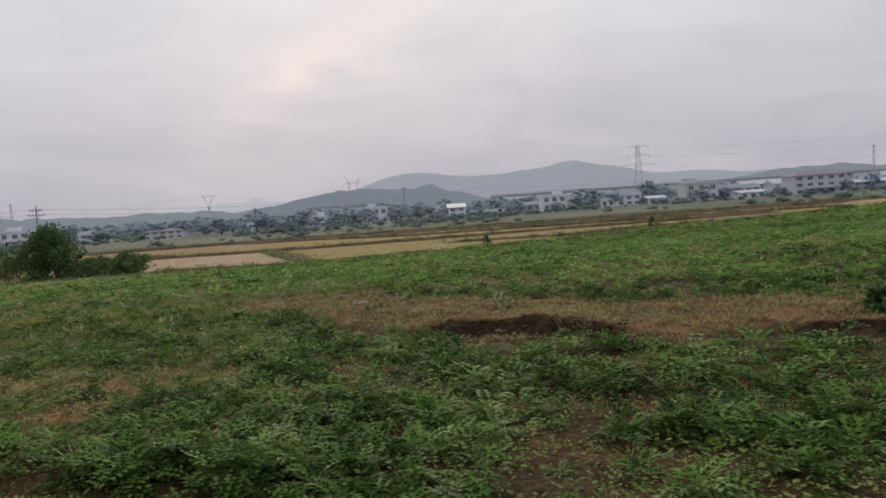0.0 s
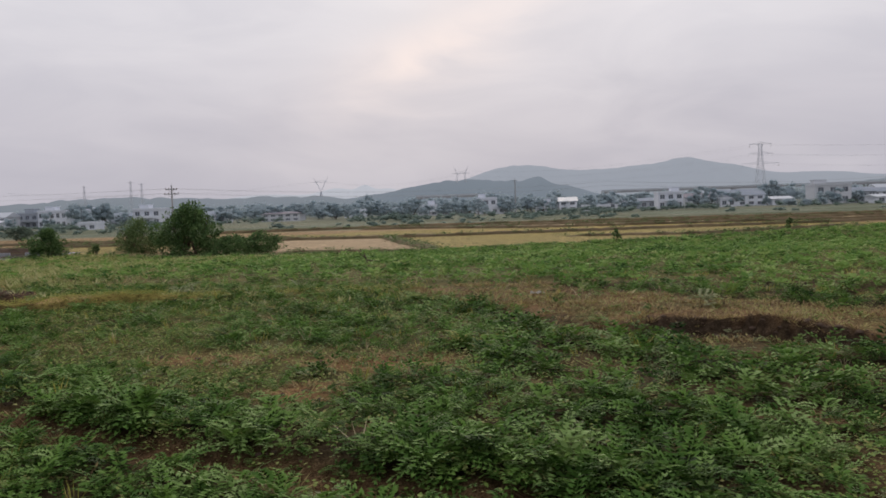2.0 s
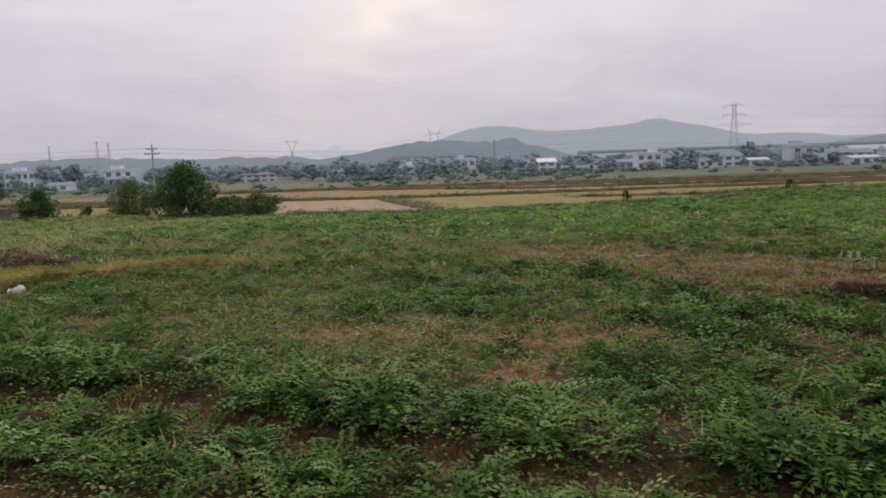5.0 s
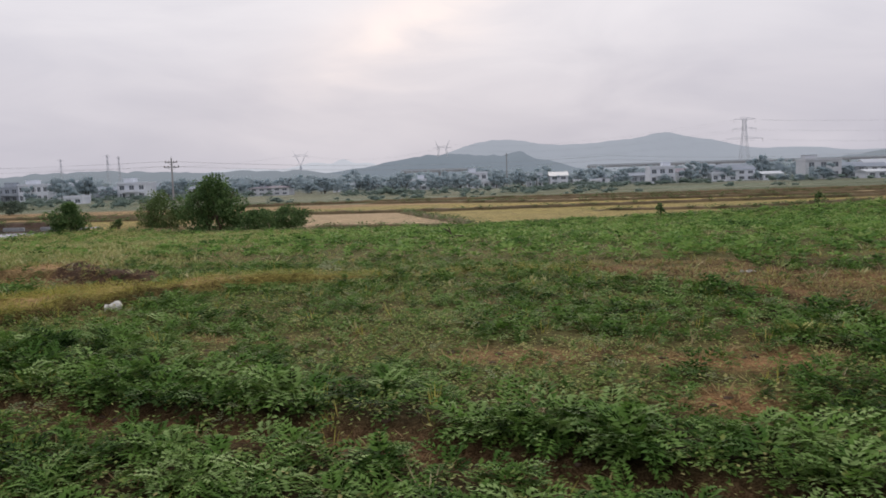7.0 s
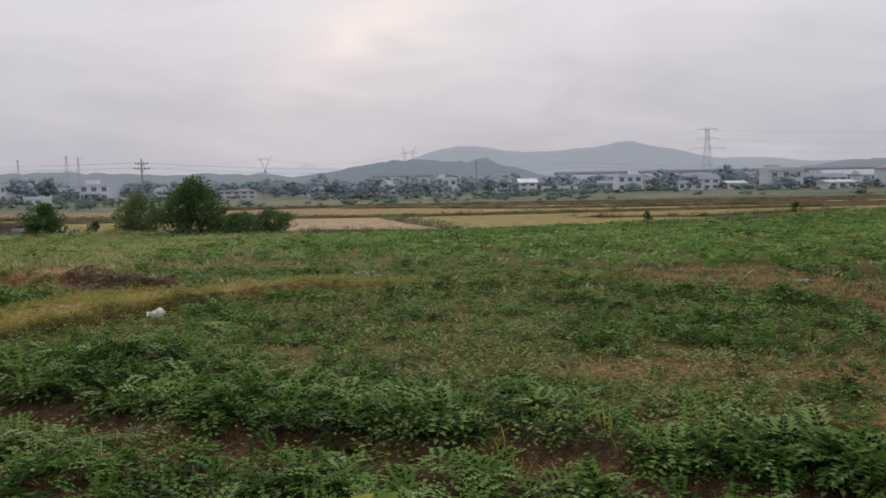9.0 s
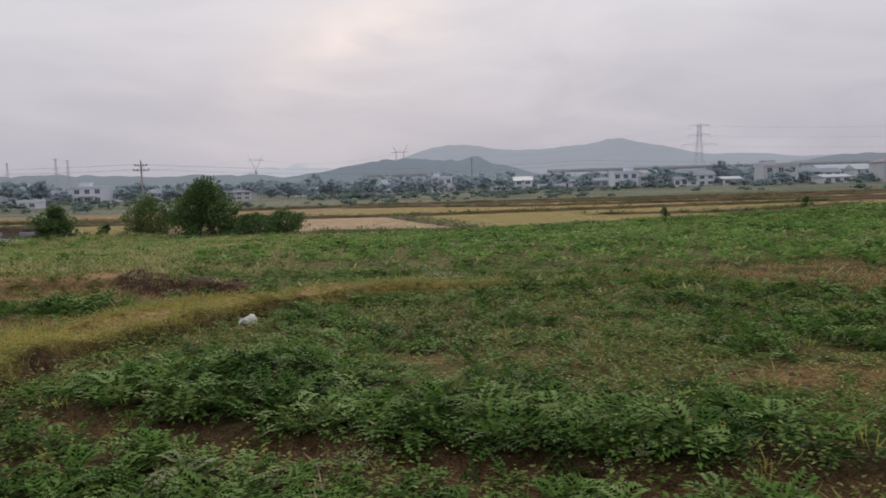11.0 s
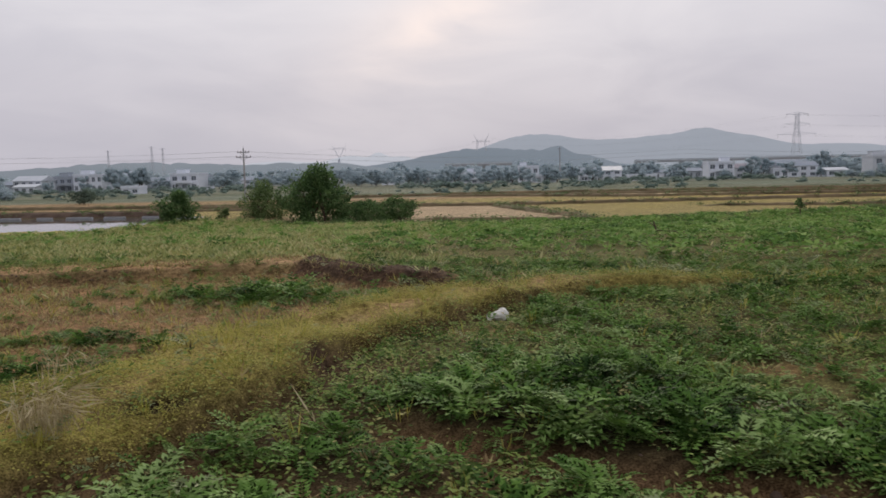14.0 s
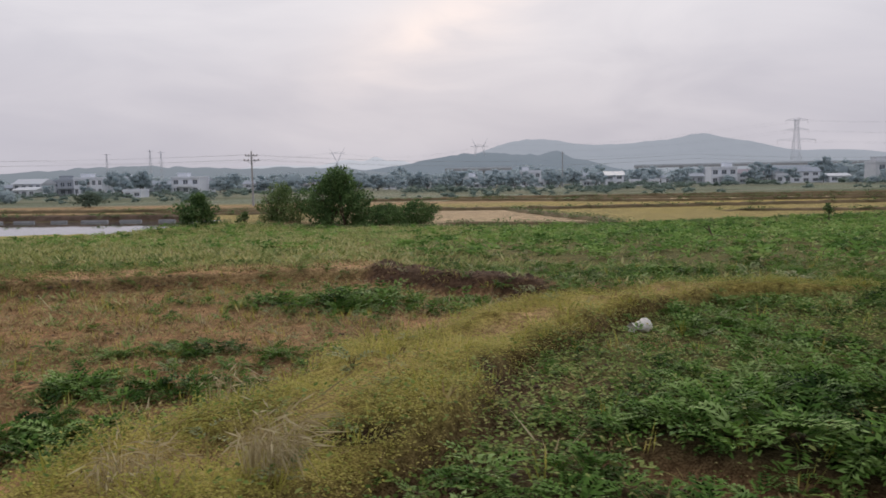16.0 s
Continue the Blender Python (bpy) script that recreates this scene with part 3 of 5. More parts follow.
def make_ground():
    grow = [180 * 1.16 ** i for i in range(1, 21)]
    xs = np.concatenate([[-g for g in grow[::-1]], spaced([(-180, -70, 2.8), (-70, -27, 0.8), (-27, 16, 0.17), (16, 60, 1.0), (60, 180, 2.8)]), grow])
    ys = np.concatenate([[-60, -30, -12], spaced([(-6, 3, 0.8), (3, 24, 0.14), (24, 40, 0.45), (40, 110, 0.75), (110, 190, 1.6)]), [190 * 1.15 ** i for i in range(1, 21)]])
    gx, gy = np.meshgrid(xs, ys)
    f = field(gx, gy)
    verts = np.stack([gx, gy, f["z"]], -1).reshape(-1, 3)
    nx, ny = len(xs), len(ys)
    idx = np.arange(nx * ny).reshape(ny, nx)
    faces = np.stack([idx[:-1, :-1], idx[:-1, 1:], idx[1:, 1:], idx[1:, :-1]], -1).reshape(-1, 4)
    me = raw_mesh("ground", verts, faces, GROUND, True)
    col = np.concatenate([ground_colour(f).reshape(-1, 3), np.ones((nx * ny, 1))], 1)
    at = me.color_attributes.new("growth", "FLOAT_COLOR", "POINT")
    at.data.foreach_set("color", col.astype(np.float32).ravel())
    tagged(new("ground", me), "reddish-brown field soil with furrows, banks and stubble plots", "ground", kind="structure")


make_ground()


def z_at(x, y):
    return float(field(np.array([x]), np.array([y]))["z"][0])


water_me = raw_mesh("water", [(-110, 18, -0.82), (-40, 18, -0.82), (-40, 66.0, -0.82), (-110, 66.0, -0.82)], [(0, 1, 2, 3)], WATER)
tagged(new("water", water_me), "still grey pond water mirroring the sky", "pond", kind="structure")

# ---------------------------------------------------------------- hills


def ridge(name, y, half_depth, x0, x1, step, bumps, base, mat, label, rough=0.04):
    xs = np.arange(x0, x1 + step, step)
    t = np.linspace(-1, 1, 13)
    gx, gt = np.meshgrid(xs, t)
    h = np.zeros_like(gx)
    for c, w, a in bumps:
        h = h + a * np.exp(-((gx - c) / w) ** 2)
    h = h * (1 + rough * (rough_noise(gx, gt * 5, 6.0 / (step * 10), 1) - 0.5) * 2) + base
    z = h * np.cos(gt * math.pi / 2) ** 0.8 - 3
    verts = np.stack([gx, y + gt * half_depth, z], -1).reshape(-1, 3)
    idx = np.arange(gx.size).reshape(gx.shape)
    faces = np.stack([idx[:-1, :-1], idx[:-1, 1:], idx[1:, 1:], idx[1:, :-1]], -1).reshape(-1, 4)
    tagged(new(name, raw_mesh(name, verts, faces, mat, True)), label, "hill", kind="structure")


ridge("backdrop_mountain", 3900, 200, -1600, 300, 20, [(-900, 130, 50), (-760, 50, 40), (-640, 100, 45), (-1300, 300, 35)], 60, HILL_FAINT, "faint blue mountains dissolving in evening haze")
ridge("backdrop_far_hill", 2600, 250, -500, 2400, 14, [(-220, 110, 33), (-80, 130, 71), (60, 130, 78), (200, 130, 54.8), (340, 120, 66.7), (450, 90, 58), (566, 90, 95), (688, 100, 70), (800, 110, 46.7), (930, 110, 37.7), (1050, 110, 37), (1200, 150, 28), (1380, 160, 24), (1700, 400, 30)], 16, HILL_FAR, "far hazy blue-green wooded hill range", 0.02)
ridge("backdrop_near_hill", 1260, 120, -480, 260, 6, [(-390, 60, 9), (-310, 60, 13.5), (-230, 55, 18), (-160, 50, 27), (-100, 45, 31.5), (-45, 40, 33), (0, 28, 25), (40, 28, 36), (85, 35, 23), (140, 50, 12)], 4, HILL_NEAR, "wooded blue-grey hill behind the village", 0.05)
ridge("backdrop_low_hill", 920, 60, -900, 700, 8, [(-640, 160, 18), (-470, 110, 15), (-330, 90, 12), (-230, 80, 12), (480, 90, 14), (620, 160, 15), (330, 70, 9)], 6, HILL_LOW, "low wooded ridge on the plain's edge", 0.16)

# ---------------------------------------------------------------- field growth


def leaf_quads(base, tip, width, normal):
    """Diamond leaf blades with a fold: four corners each, two triangles. Arrays (n,3)."""
    axis = tip - base
    side = np.cross(axis, normal)
    side /= np.linalg.norm(side, axis=1, keepdims=True) + 1e-9
    mid = base + axis * 0.45
    w = np.asarray(width).reshape(-1, 1)
    p1 = mid + side * w * 0.5 + normal * w * 0.10
    p2 = mid - side * w * 0.5 + normal * w * 0.10
    verts = np.stack([base, p1, tip, p2], 1).reshape(-1, 3)
    i = np.arange(len(base))[:, None] * 4
    faces = np.concatenate([i + np.array([[0, 1, 2]]), i + np.array([[0, 2, 3]])])
    return verts, faces


def pinnate_plant(r, leaves, pairs, height, spread, leaf_len, leaflet, slim=0.15):
    """A low bushy plant: erect, arching feather leaves, each leaflet joined to its rib and lying in the leaf's plane."""
    verts, faces = [], []
    down = np.array([0, 0, 1.0])
    for k in range(leaves):
        az = 2 * math.pi * (k / leaves + r.random() * 0.25)
        out = np.array([math.cos(az), math.sin(az), 0.0])
        h0 = height * (0.05 + 0.60 * r.random())
        start = out * spread * 0.22 * r.random() + np.array([0, 0, h0])
        rise = 0.25 + 1.0 * r.random()
        length = leaf_len * (0.7 + 0.5 * r.random())
        droop = 0.45 + 0.5 * r.random()
        side = np.array([-out[1], out[0], 0.5 * (r.random() - 0.5)])
        side /= np.linalg.norm(side)
        last = None
        for i in range(pairs + 1):
            t = 0.20 + 0.80 * i / pairs
            p = start + out * length * t + down * length * (rise * t - droop * t * t * 0.8)
            along = out + down * (rise - 1.6 * droop * t)
            along /= np.linalg.norm(along)
            up = np.cross(along, side)
            here = len(verts)
            verts += [p, p + side * 0.004]
            if last is not None:
                faces += [(last, last + 1, here), (last + 1, here + 1, here)]
            last = here
            size = leaflet * (1.0 - 0.9 * abs(t - 0.5) ** 1.5) * (0.9 + 0.2 * r.random())
            for s in ((-1, 1) if i < pairs else (0,)):
                d = side * s * 0.85 + along * (0.55 if s else 1.0) + up * (0.16 * r.random() - 0.02)
                d /= np.linalg.norm(d)
                wide = np.cross(d, up)
                wide *= size * slim / (np.linalg.norm(wide) + 1e-9)
                n = len(verts)
                mid = p + d * size * 0.45 + up * size * 0.03
                verts += [mid + wide, p + d * size, mid - wide]
                faces += [(here, n, n + 1), (here, n + 1, n + 2)]
    return np.array(verts), np.array(faces)


def grass_tuft(r, blades, height, spread, width, lean=0.6):
    b = np.zeros((blades, 3))
    az = r.random(blades) * 2 * math.pi
    rad = spread * np.sqrt(r.random(blades)) * 0.5
    b[:, 0], b[:, 1] = rad * np.cos(az), rad * np.sin(az)
    h = height * (0.5 + 0.7 * r.random(blades))
    az2 = az + r.normal(0, 0.6, blades)
    ln = lean * (0.3 + r.random(blades))
    tip = b + np.stack([np.cos(az2) * h * ln, np.sin(az2) * h * ln, h], 1)
    n = np.stack([np.cos(az2), np.sin(az2), np.full(blades, 0.5)], 1)
    n /= np.linalg.norm(n, axis=1, keepdims=True)
    return leaf_quads(b, tip, width * (0.7 + 0.6 * r.random(blades)), n)


def creeping_mat(r, leaves, height, spread, size):
    """Small roundish leaves lying over one another."""
    p = np.stack([r.normal(0, spread * 0.4, leaves), r.normal(0, spread * 0.4, leaves), height * r.random(leaves)], 1)
    az = r.random(leaves) * 2 * math.pi
    d = np.stack([np.cos(az), np.sin(az), 0.5 * r.random(leaves)], 1) * (size * (0.7 + 0.6 * r.random(leaves)))[:, None]
    n = np.stack([0.6 * (r.random(leaves) - 0.5), 0.6 * (r.random(leaves) - 0.5), np.ones(leaves)], 1)
    n /= np.linalg.norm(n, axis=1, keepdims=True)
    return leaf_quads(p, p + d, size * 0.75 * np.ones(leaves), n)


def scatter(name, templates, xs, ys, zs, scales, mat, label, category, seed, aspect=1.0):
    """One object of many plants: each takes a template, a turn and a size."""
    r = np.random.default_rng(seed)
    pick = r.integers(0, len(templates), len(xs))
    turn = r.random(len(xs)) * 2 * math.pi
    vs, fs, tones, base = [], [], [], 0
    for k, (tv, tf) in enumerate(templates):
        m = pick == k
        n = int(m.sum())
        if not n:
            continue
        c, s, sc = np.cos(turn[m])[:, None], np.sin(turn[m])[:, None], scales[m][:, None]
        px = (tv[None, :, 0] * c - tv[None, :, 1] * s) * sc + xs[m][:, None]
        py = (tv[None, :, 0] * s + tv[None, :, 1] * c) * sc + ys[m][:, None]
        pz = tv[None, :, 2] * sc * aspect + zs[m][:, None]
        vs.append(np.stack([px, py, pz], -1).reshape(-1, 3))
        fs.append((tf[None] + (np.arange(n) * len(tv))[:, None, None]).reshape(-1, 3) + base)
        tones.append(np.repeat(r.random(n), len(tv)))
        base += n * len(tv)
    me = raw_mesh(name, np.concatenate(vs), np.concatenate(fs), mat)
    at = me.attributes.new("plant", "FLOAT", "POINT")
    at.data.foreach_set("value", np.concatenate(tones).astype(np.float32))
    return tagged(new(name, me), label, category, kind="stuff")


def sown(per_m2, y0, y1, seed, chance, x_left=None, x_right=None, ulo=None, uhi=None):
    """Random places in the seen part of the field, kept by a chance that depends on what grows there."""
    r = np.random.default_rng(seed)
    lo = -16.5 - 0.80 * y1 - 2 if x_left is None else x_left
    hi = 3.5 + 0.74 * (y1 + 3) if x_right is None else x_right
    n = int((hi - lo) * (y1 - y0) * per_m2)
    x, y = lo + (hi - lo) * r.random(n), y0 + (y1 - y0) * r.random(n)
    keep = (x > -15.2 - 0.80 * (y - 3.0) - 0.8) & (x < 2.2 + 0.72 * (y + 2.2) + 0.8)
    u = (y + 1.55 + 0.348 * x) / 1.0588
    keep &= u > (3.1 if ulo is None else ulo)
    if uhi is not None:
        keep &= u <= uhi
    x, y = x[keep], y[keep]
    f = field(x, y)
    keep = r.random(len(x)) < np.clip(chance(f), 0, 1)
    return x[keep], y[keep], f["z"][keep], {k: q[keep] for k, q in f.items()}, r


def crop_all():
    r = np.random.default_rng(3)
    near = [pinnate_plant(r, 10, 5, 0.26, 0.30, 0.28, 0.104, 0.21) for _ in range(12)]
    mid = [pinnate_plant(r, 8, 3, 0.25, 0.34, 0.30, 0.140, 0.23) for _ in range(10)]
    far = [pinnate_plant(r, 6, 1, 0.32, 0.40, 0.30, 0.24, 0.26) for _ in range(10)]
    x, y, z, f, q = sown(20, -4, 17, 11, lambda f: np.maximum(f["crop"] ** (1.4 - 0.7 * f["low"]), 0.20 * (1 - 0.8 * f["furrow"]) * (1 - f["bund"]) * (1 - f["track"]) * (1 - f["plot"]) * (1 - f["mound"])), uhi=9.0)
    s = (0.50 + 0.65 * q.random(len(x)) ** 1.4) * (0.50 + 0.60 * np.clip(f["crop"], 0, 1)) * (1 - 0.24 * f["low"]) * (1 + 0.12 * f["row"])
    scatter("leafy_crop", near, x, y, z - 0.02, s, CROP, "dense green pinnate-leaved crop rows in reddish soil", "crop", 1)
    x, y, z, f, q = sown(14, 2, 32, 12, lambda f: f["crop"] ** (1.4 - 0.7 * f["low"]), ulo=9.0, uhi=21.0)
    s = (0.50 + 0.65 * q.random(len(x)) ** 1.4) * (0.50 + 0.60 * np.clip(f["crop"], 0, 1)) * (1 - 0.24 * f["low"]) * (1 + 0.12 * f["row"])
    scatter("leafy_crop", mid, x, y, z - 0.02, s, CROP, "green crop thinning out over bare patches", "crop", 2)
    x, y, z, f, q = sown(5.0, 14, 110, 13, lambda f: f["crop"] * (1 - 0.5 * sstep(45, 90, f["b"] * U)), ulo=21.0)
    s = 0.60 + 0.75 * q.random(len(x)) ** 1.5
    s = s * (1 + 0.4 * sstep(45, 90, y))
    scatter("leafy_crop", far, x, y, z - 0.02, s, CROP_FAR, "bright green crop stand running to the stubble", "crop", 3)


def weeds_all():
    r = np.random.default_rng(5)
    low = [creeping_mat(r, 18, 0.10, 0.32, 0.042) for _ in range(6)]
    mats = [creeping_mat(r, 36, 0.10, 0.30, 0.024) for _ in range(8)]
    tuft = [grass_tuft(r, 12, 0.085, 0.26, 0.020, 2.2) for _ in range(8)]
    tuft_far = [grass_tuft(r, 8, 0.17, 0.50, 0.050, 1.5) for _ in range(6)]
    x, y, z, f, q = sown(24, -4, 24, 21, lambda f: 0.16 - 0.08 * (1 - sstep(4.5, 6.5, f["v"])) * (1 - f["plot"]) + 0.40 * vnoise(f["a"], f["b"], 0.8, 3) - 0.5 * f["scar"] - 0.5 * f["bank"] - 0.12 * f["furrow"] - 0.6 * f["bund"] - 0.15 * f["mound"] - 0.12 * f["thin"], uhi=20)
    scatter("low_weeds", low, x, y, z, 0.6 + 0.7 * q.random(len(x)), WEED, "low olive and brown weeds between crop plants", "weeds", 4)
    carpet = [creeping_mat(r, 18, 0.13, 0.36, 0.048) for _ in range(7)]
    x, y, z, f, q = sown(24, 0, 24, 29, lambda f: 0.75 * (1 - 0.7 * f["furrow"]) * (1 - sstep(4.5, 6.0, f["v"])) * (1 - f["bund"]) * (1 - f["track"]) * (1 - f["plot"]) * vnoise(f["a"], f["b"], 2.0, 1) + 0.7 * f["sparse"] * (1 - f["bund"]) + f["low"] * (1 - 0.9 * f["thin"]) * (1 - f["bund"]) * (1 - f["track"]) * (0.05 + 0.75 * sstep(0.35, 0.75, vnoise(f["a"], f["b"], 1.1, 2))))
    scatter("green_weeds", carpet, x, y, z, 0.6 + 0.8 * q.random(len(x)), GREEN_WEED, "low green weeds covering the fallow middle ground", "weeds", 14)
    x, y, z, f, q = sown(120, 2, 24, 22, lambda f: f["bund"] ** 0.7 * (0.45 + 0.8 * sstep(0.25, 0.7, 0.5 * vnoise(f["a"], f["b"], 1.8, 1) + 0.5 * vnoise(f["a"], f["b"], 5.0, 0))) * (1 - 0.95 * f["trod"]) * (1 - f["hole"]), x_left=-22, x_right=0)
    scatter("creeping_grass", mats, x, y, z, 0.6 + 0.7 * q.random(len(x)), BUND_LEAF, "yellow-green creeping grass matted over a raised path", "grass", 5)
    x, y, z, f, q = sown(20, 3, 22, 31, lambda f: f["bund"] * (1 - f["trod"]) * sstep(0.52, 0.70, vnoise(f["a"], f["b"], 1.0, 4)) + 0.8 * f["cut"] + 0.8 * f["skirt"] * vnoise(f["a"], f["b"], 1.9, 0), x_left=-22, x_right=0)
    scatter("path_weeds", low, x, y, z + 0.02, 0.7 + 0.8 * q.random(len(x)), GREEN_WEED, "darker green weed clumps along the raised path", "weeds", 17)
    x, y, z, f, q = sown(46, 2, 26, 23, lambda f: 0.80 * f["mound"] * sstep(0.22, 0.66, 0.6 * vnoise(f["a"], f["b"], 1.5, 0) + 0.4 * vnoise(f["a"], f["b"], 4.0, 2)) * (1 - 0.2 * f["scar"]) + 0.55 * f["foot"] + 0.30 * f["plot"] + 0.35 * f["band"] + 0.22 * f["thin"] + 0.05 * f["bund"] * (1 - f["trod"]) + 0.25 * f["furrow"] + 0.015)
    scatter("dry_grass", tuft, x, y, z, 0.5 + 0.8 * q.random(len(x)), DRY, "sparse brown dried grass on bare reddish ground", "grass", 6)
    x, y, z, f, q = sown(9, 16, 66, 24, lambda f: (0.95 * f["grassy"] + 0.05) * (1 - f["beyond"]) * (1 - f["pond"]) * (1 - 0.97 * f["shore"]))
    scatter("rough_grass", tuft_far, x, y, z, 0.6 + 0.7 * q.random(len(x)), ROUGH, "rough olive grass and weeds on the fallow ground", "grass", 7)
    x, y, z, f, q = sown(5, 50, 100, 30, lambda f: f["verge"] * (0.25 + 0.9 * vnoise(f["a"], f["b"], 0.5, 3)))
    scatter("verge_grass", tuft_far, x, y, z, 0.9 + 1.3 * q.random(len(x)), BUSH_OLIVE, "uneven olive verge grass at the crop's edge", "grass", 15)
    x, y, z, f, q = sown(0.8, 4, 40, 25, lambda f: (0.5 * f["plot"] + 0.3 * f["grassy"] + 0.10 + 0.3 * f["band"]) * (1 - f["beyond"]) * (1 - f["track"]))
    heads = [grass_tuft(r, 7, 0.26, 0.16, 0.016, 1.0) for _ in range(5)]
    scatter("seeding_grass", heads, x, y, z, 0.5 + 0.7 * q.random(len(x)), STRAW, "pale seed-headed grass stalks in the fallow", "grass", 8)
    blades = [grass_tuft(r, 9, 0.20, 0.22, 0.012, 0.8) for _ in range(6)]
    x, y, z, f, q = sown(22, 3, 24, 27, lambda f: 0.55 * f["bund"] * (1 - 0.9 * f["trod"]) * vnoise(f["a"], f["b"], 1.3, 4) + 0.10 * f["plot"] + 0.06 * f["crop"])
    scatter("grass_blades", blades, x, y, z, 0.5 + 0.8 * q.random(len(x)), BUND_LEAF, "loose yellow-green grass blades along the path", "grass", 10)
    sprig = [pinnate_plant(r, 4, 4, 0.16, 0.12, 0.16, 0.055) for _ in range(5)]
    x, y, z, f, q = sown(0.9, 2, 26, 28, lambda f: 0.6 * (1 - f["beyond"]) * (1 - f["mound"]) * (1 - f["scar"]) * (1 - f["track"]))
    scatter("pale_sprigs", sprig, x, y, z + 0.05, 0.7 + 0.7 * q.random(len(x)), PALE, "pale sage-green sprigs among the crop", "weeds", 12)
    px, py, pz = [], [], []
    for pts, zz, width in BUND_SPOTS:
        n = len(pts) * 5
        k = r.integers(0, len(pts), n)
        clump = vnoise(pts[k, 0], pts[k, 1], 0.35, 3) + 0.25 * r.random(n) > 0.55
        px.append((pts[k, 0] + r.normal(0, 0.5, n))[clump])
        py.append((pts[k, 1] + r.normal(0, 0.35 * width, n))[clump])
        pz.append((zz[k] - 0.15)[clump])
    px, py, pz = np.concatenate(px), np.concatenate(py), np.concatenate(pz)
    clumps = [creeping_mat(r, 14, 0.30, 0.5, 0.16) for _ in range(6)]
    scatter("bund_weeds", clumps, px, py, pz, 0.6 + 1.0 * r.random(len(px)), BUSH_OLIVE, "rough dark weeds along the field bunds", "weeds", 13)
    # clods on the cut banks
    clod = []
    for k in range(5):
        bm = bmesh.new()
        bmesh.ops.create_icosphere(bm, subdivisions=1, radius=0.075)
        for v in bm.verts:
            v.co *= 0.7 + 0.6 * r.random()
        bm.faces.ensure_lookup_table()
        clod.append((np.array([v.co[:] for v in bm.verts]), np.array([[v.index for v in fc.verts] for fc in bm.faces])))
        bm.free()
    x, y, z, f, q = sown(60, 0, 27, 26, lambda f: 0.14 * (1 - sstep(4.5, 6.5, f["v"])) * (1 - f["plot"]) * (1 - f["crop"]) * (1 - f["bund"]) * (1 - f["track"]) + 0.95 * np.clip(1.3 * f["bank"], 0, 1) + 0.95 * np.clip(1.6 * f["scar"], 0, 1) + 0.30 * f["furrow"] + 0.10 * f["thin"] + 0.04 * f["plot"] + 0.02 * f["band"])
    scatter("soil_clods", clod, x, y, z - 0.01, 0.25 + 0.70 * q.random(len(x)) ** 2.5, CLOD, "dark crumbled clods on freshly cut earth banks", "soil", 9, 0.6)


# ---------------------------------------------------------------- trees and shrubs


def crown_mesh(name, r, w, h, lobes, leaves, size, mat, z0, heart=False):
    """Leaves gathered on many small lobes, thin at the rim, with gaps."""
    cs = []
    if not heart:
        # wide at the foot, uneven all round, with a few leaders standing out of the top
        ph = r.random(3) * 2 * math.pi
        for k in range(lobes):
            az, t = r.random() * 2 * math.pi, r.random() ** 0.95
            wide = (1 - t ** 3.5) ** 0.55 * (0.78 + 0.26 * math.sin(math.pi * min(1, t * 1.1))) * (1 + 0.16 * math.sin(2 * az + ph[0] + 2 * t) + 0.13 * math.sin(5 * az + ph[1] + 6 * t))
            rad = wide * r.random() ** 0.35
            lift = 0.10 * math.sin(3 * az + ph[2])
            cs.append(np.array([math.cos(az) * rad, math.sin(az) * rad, (t + lift) * 2 - 1]) * 1.16)
    while len(cs) < lobes:
        p = r.random(3) * 2 - 1
        if np.linalg.norm(p[:2]) < 1 - 0.45 * max(p[2], 0) ** 1.5 and np.linalg.norm(p) < 1.2:
            cs.append(p * np.array([1, 1, 0.84]) * (0.80 + 0.34 * r.random()))
    cs = np.array(cs)
    k = r.integers(0, lobes, leaves)
    rad = ((0.26 if heart else 0.17) + 0.18 * r.random(lobes))[k]
    d = r.normal(0, 1, (leaves, 3))
    d /= np.linalg.norm(d, axis=1, keepdims=True)
    p = cs[k] * 0.78 + d * (rad * (0.55 + 0.5 * r.random(leaves) ** 0.5))[:, None]
    p = p * np.array([w / 2, w / 2, h / 2]) + np.array([0, 0, z0 + h / 2])
    out = d + 0.6 * r.normal(0, 1, (leaves, 3))
    out[:, 2] -= 0.25
    out /= np.linalg.norm(out, axis=1, keepdims=True)
    ln = size * (0.6 + 0.8 * r.random(leaves))
    n = r.normal(0, 1, (leaves, 3))
    n[:, 2] = np.abs(n[:, 2]) + 0.6
    n /= np.linalg.norm(n, axis=1, keepdims=True)
    v, f = leaf_quads(p, p + out * ln[:, None], ln * 0.6, n)
    if heart:
        # dense twig mass inside each lobe, rough all over
        for c in cs:
            bm = bmesh.new()
            bmesh.ops.create_icosphere(bm, subdivisions=2 if lobes > 10 else 1, radius=0.17)
            seat = Vector(r.random(3) * 20)
            for q in bm.verts:
                q.co *= 1.0 + 0.55 * noise.noise(q.co * 9.0 + seat) + 0.35 * noise.noise(q.co * 24.0 + seat)
            hv = np.array([q.co[:] for q in bm.verts]) + c * 0.74
            hf = np.array([[q.index for q in fc.verts] for fc in bm.faces])
            bm.free()
            f = np.concatenate([f, hf + len(v)])
            v = np.concatenate([v, hv * np.array([w / 2, w / 2, h / 2]) + np.array([0, 0, z0 + h / 2])])
    return raw_mesh(name, v, f, mat)


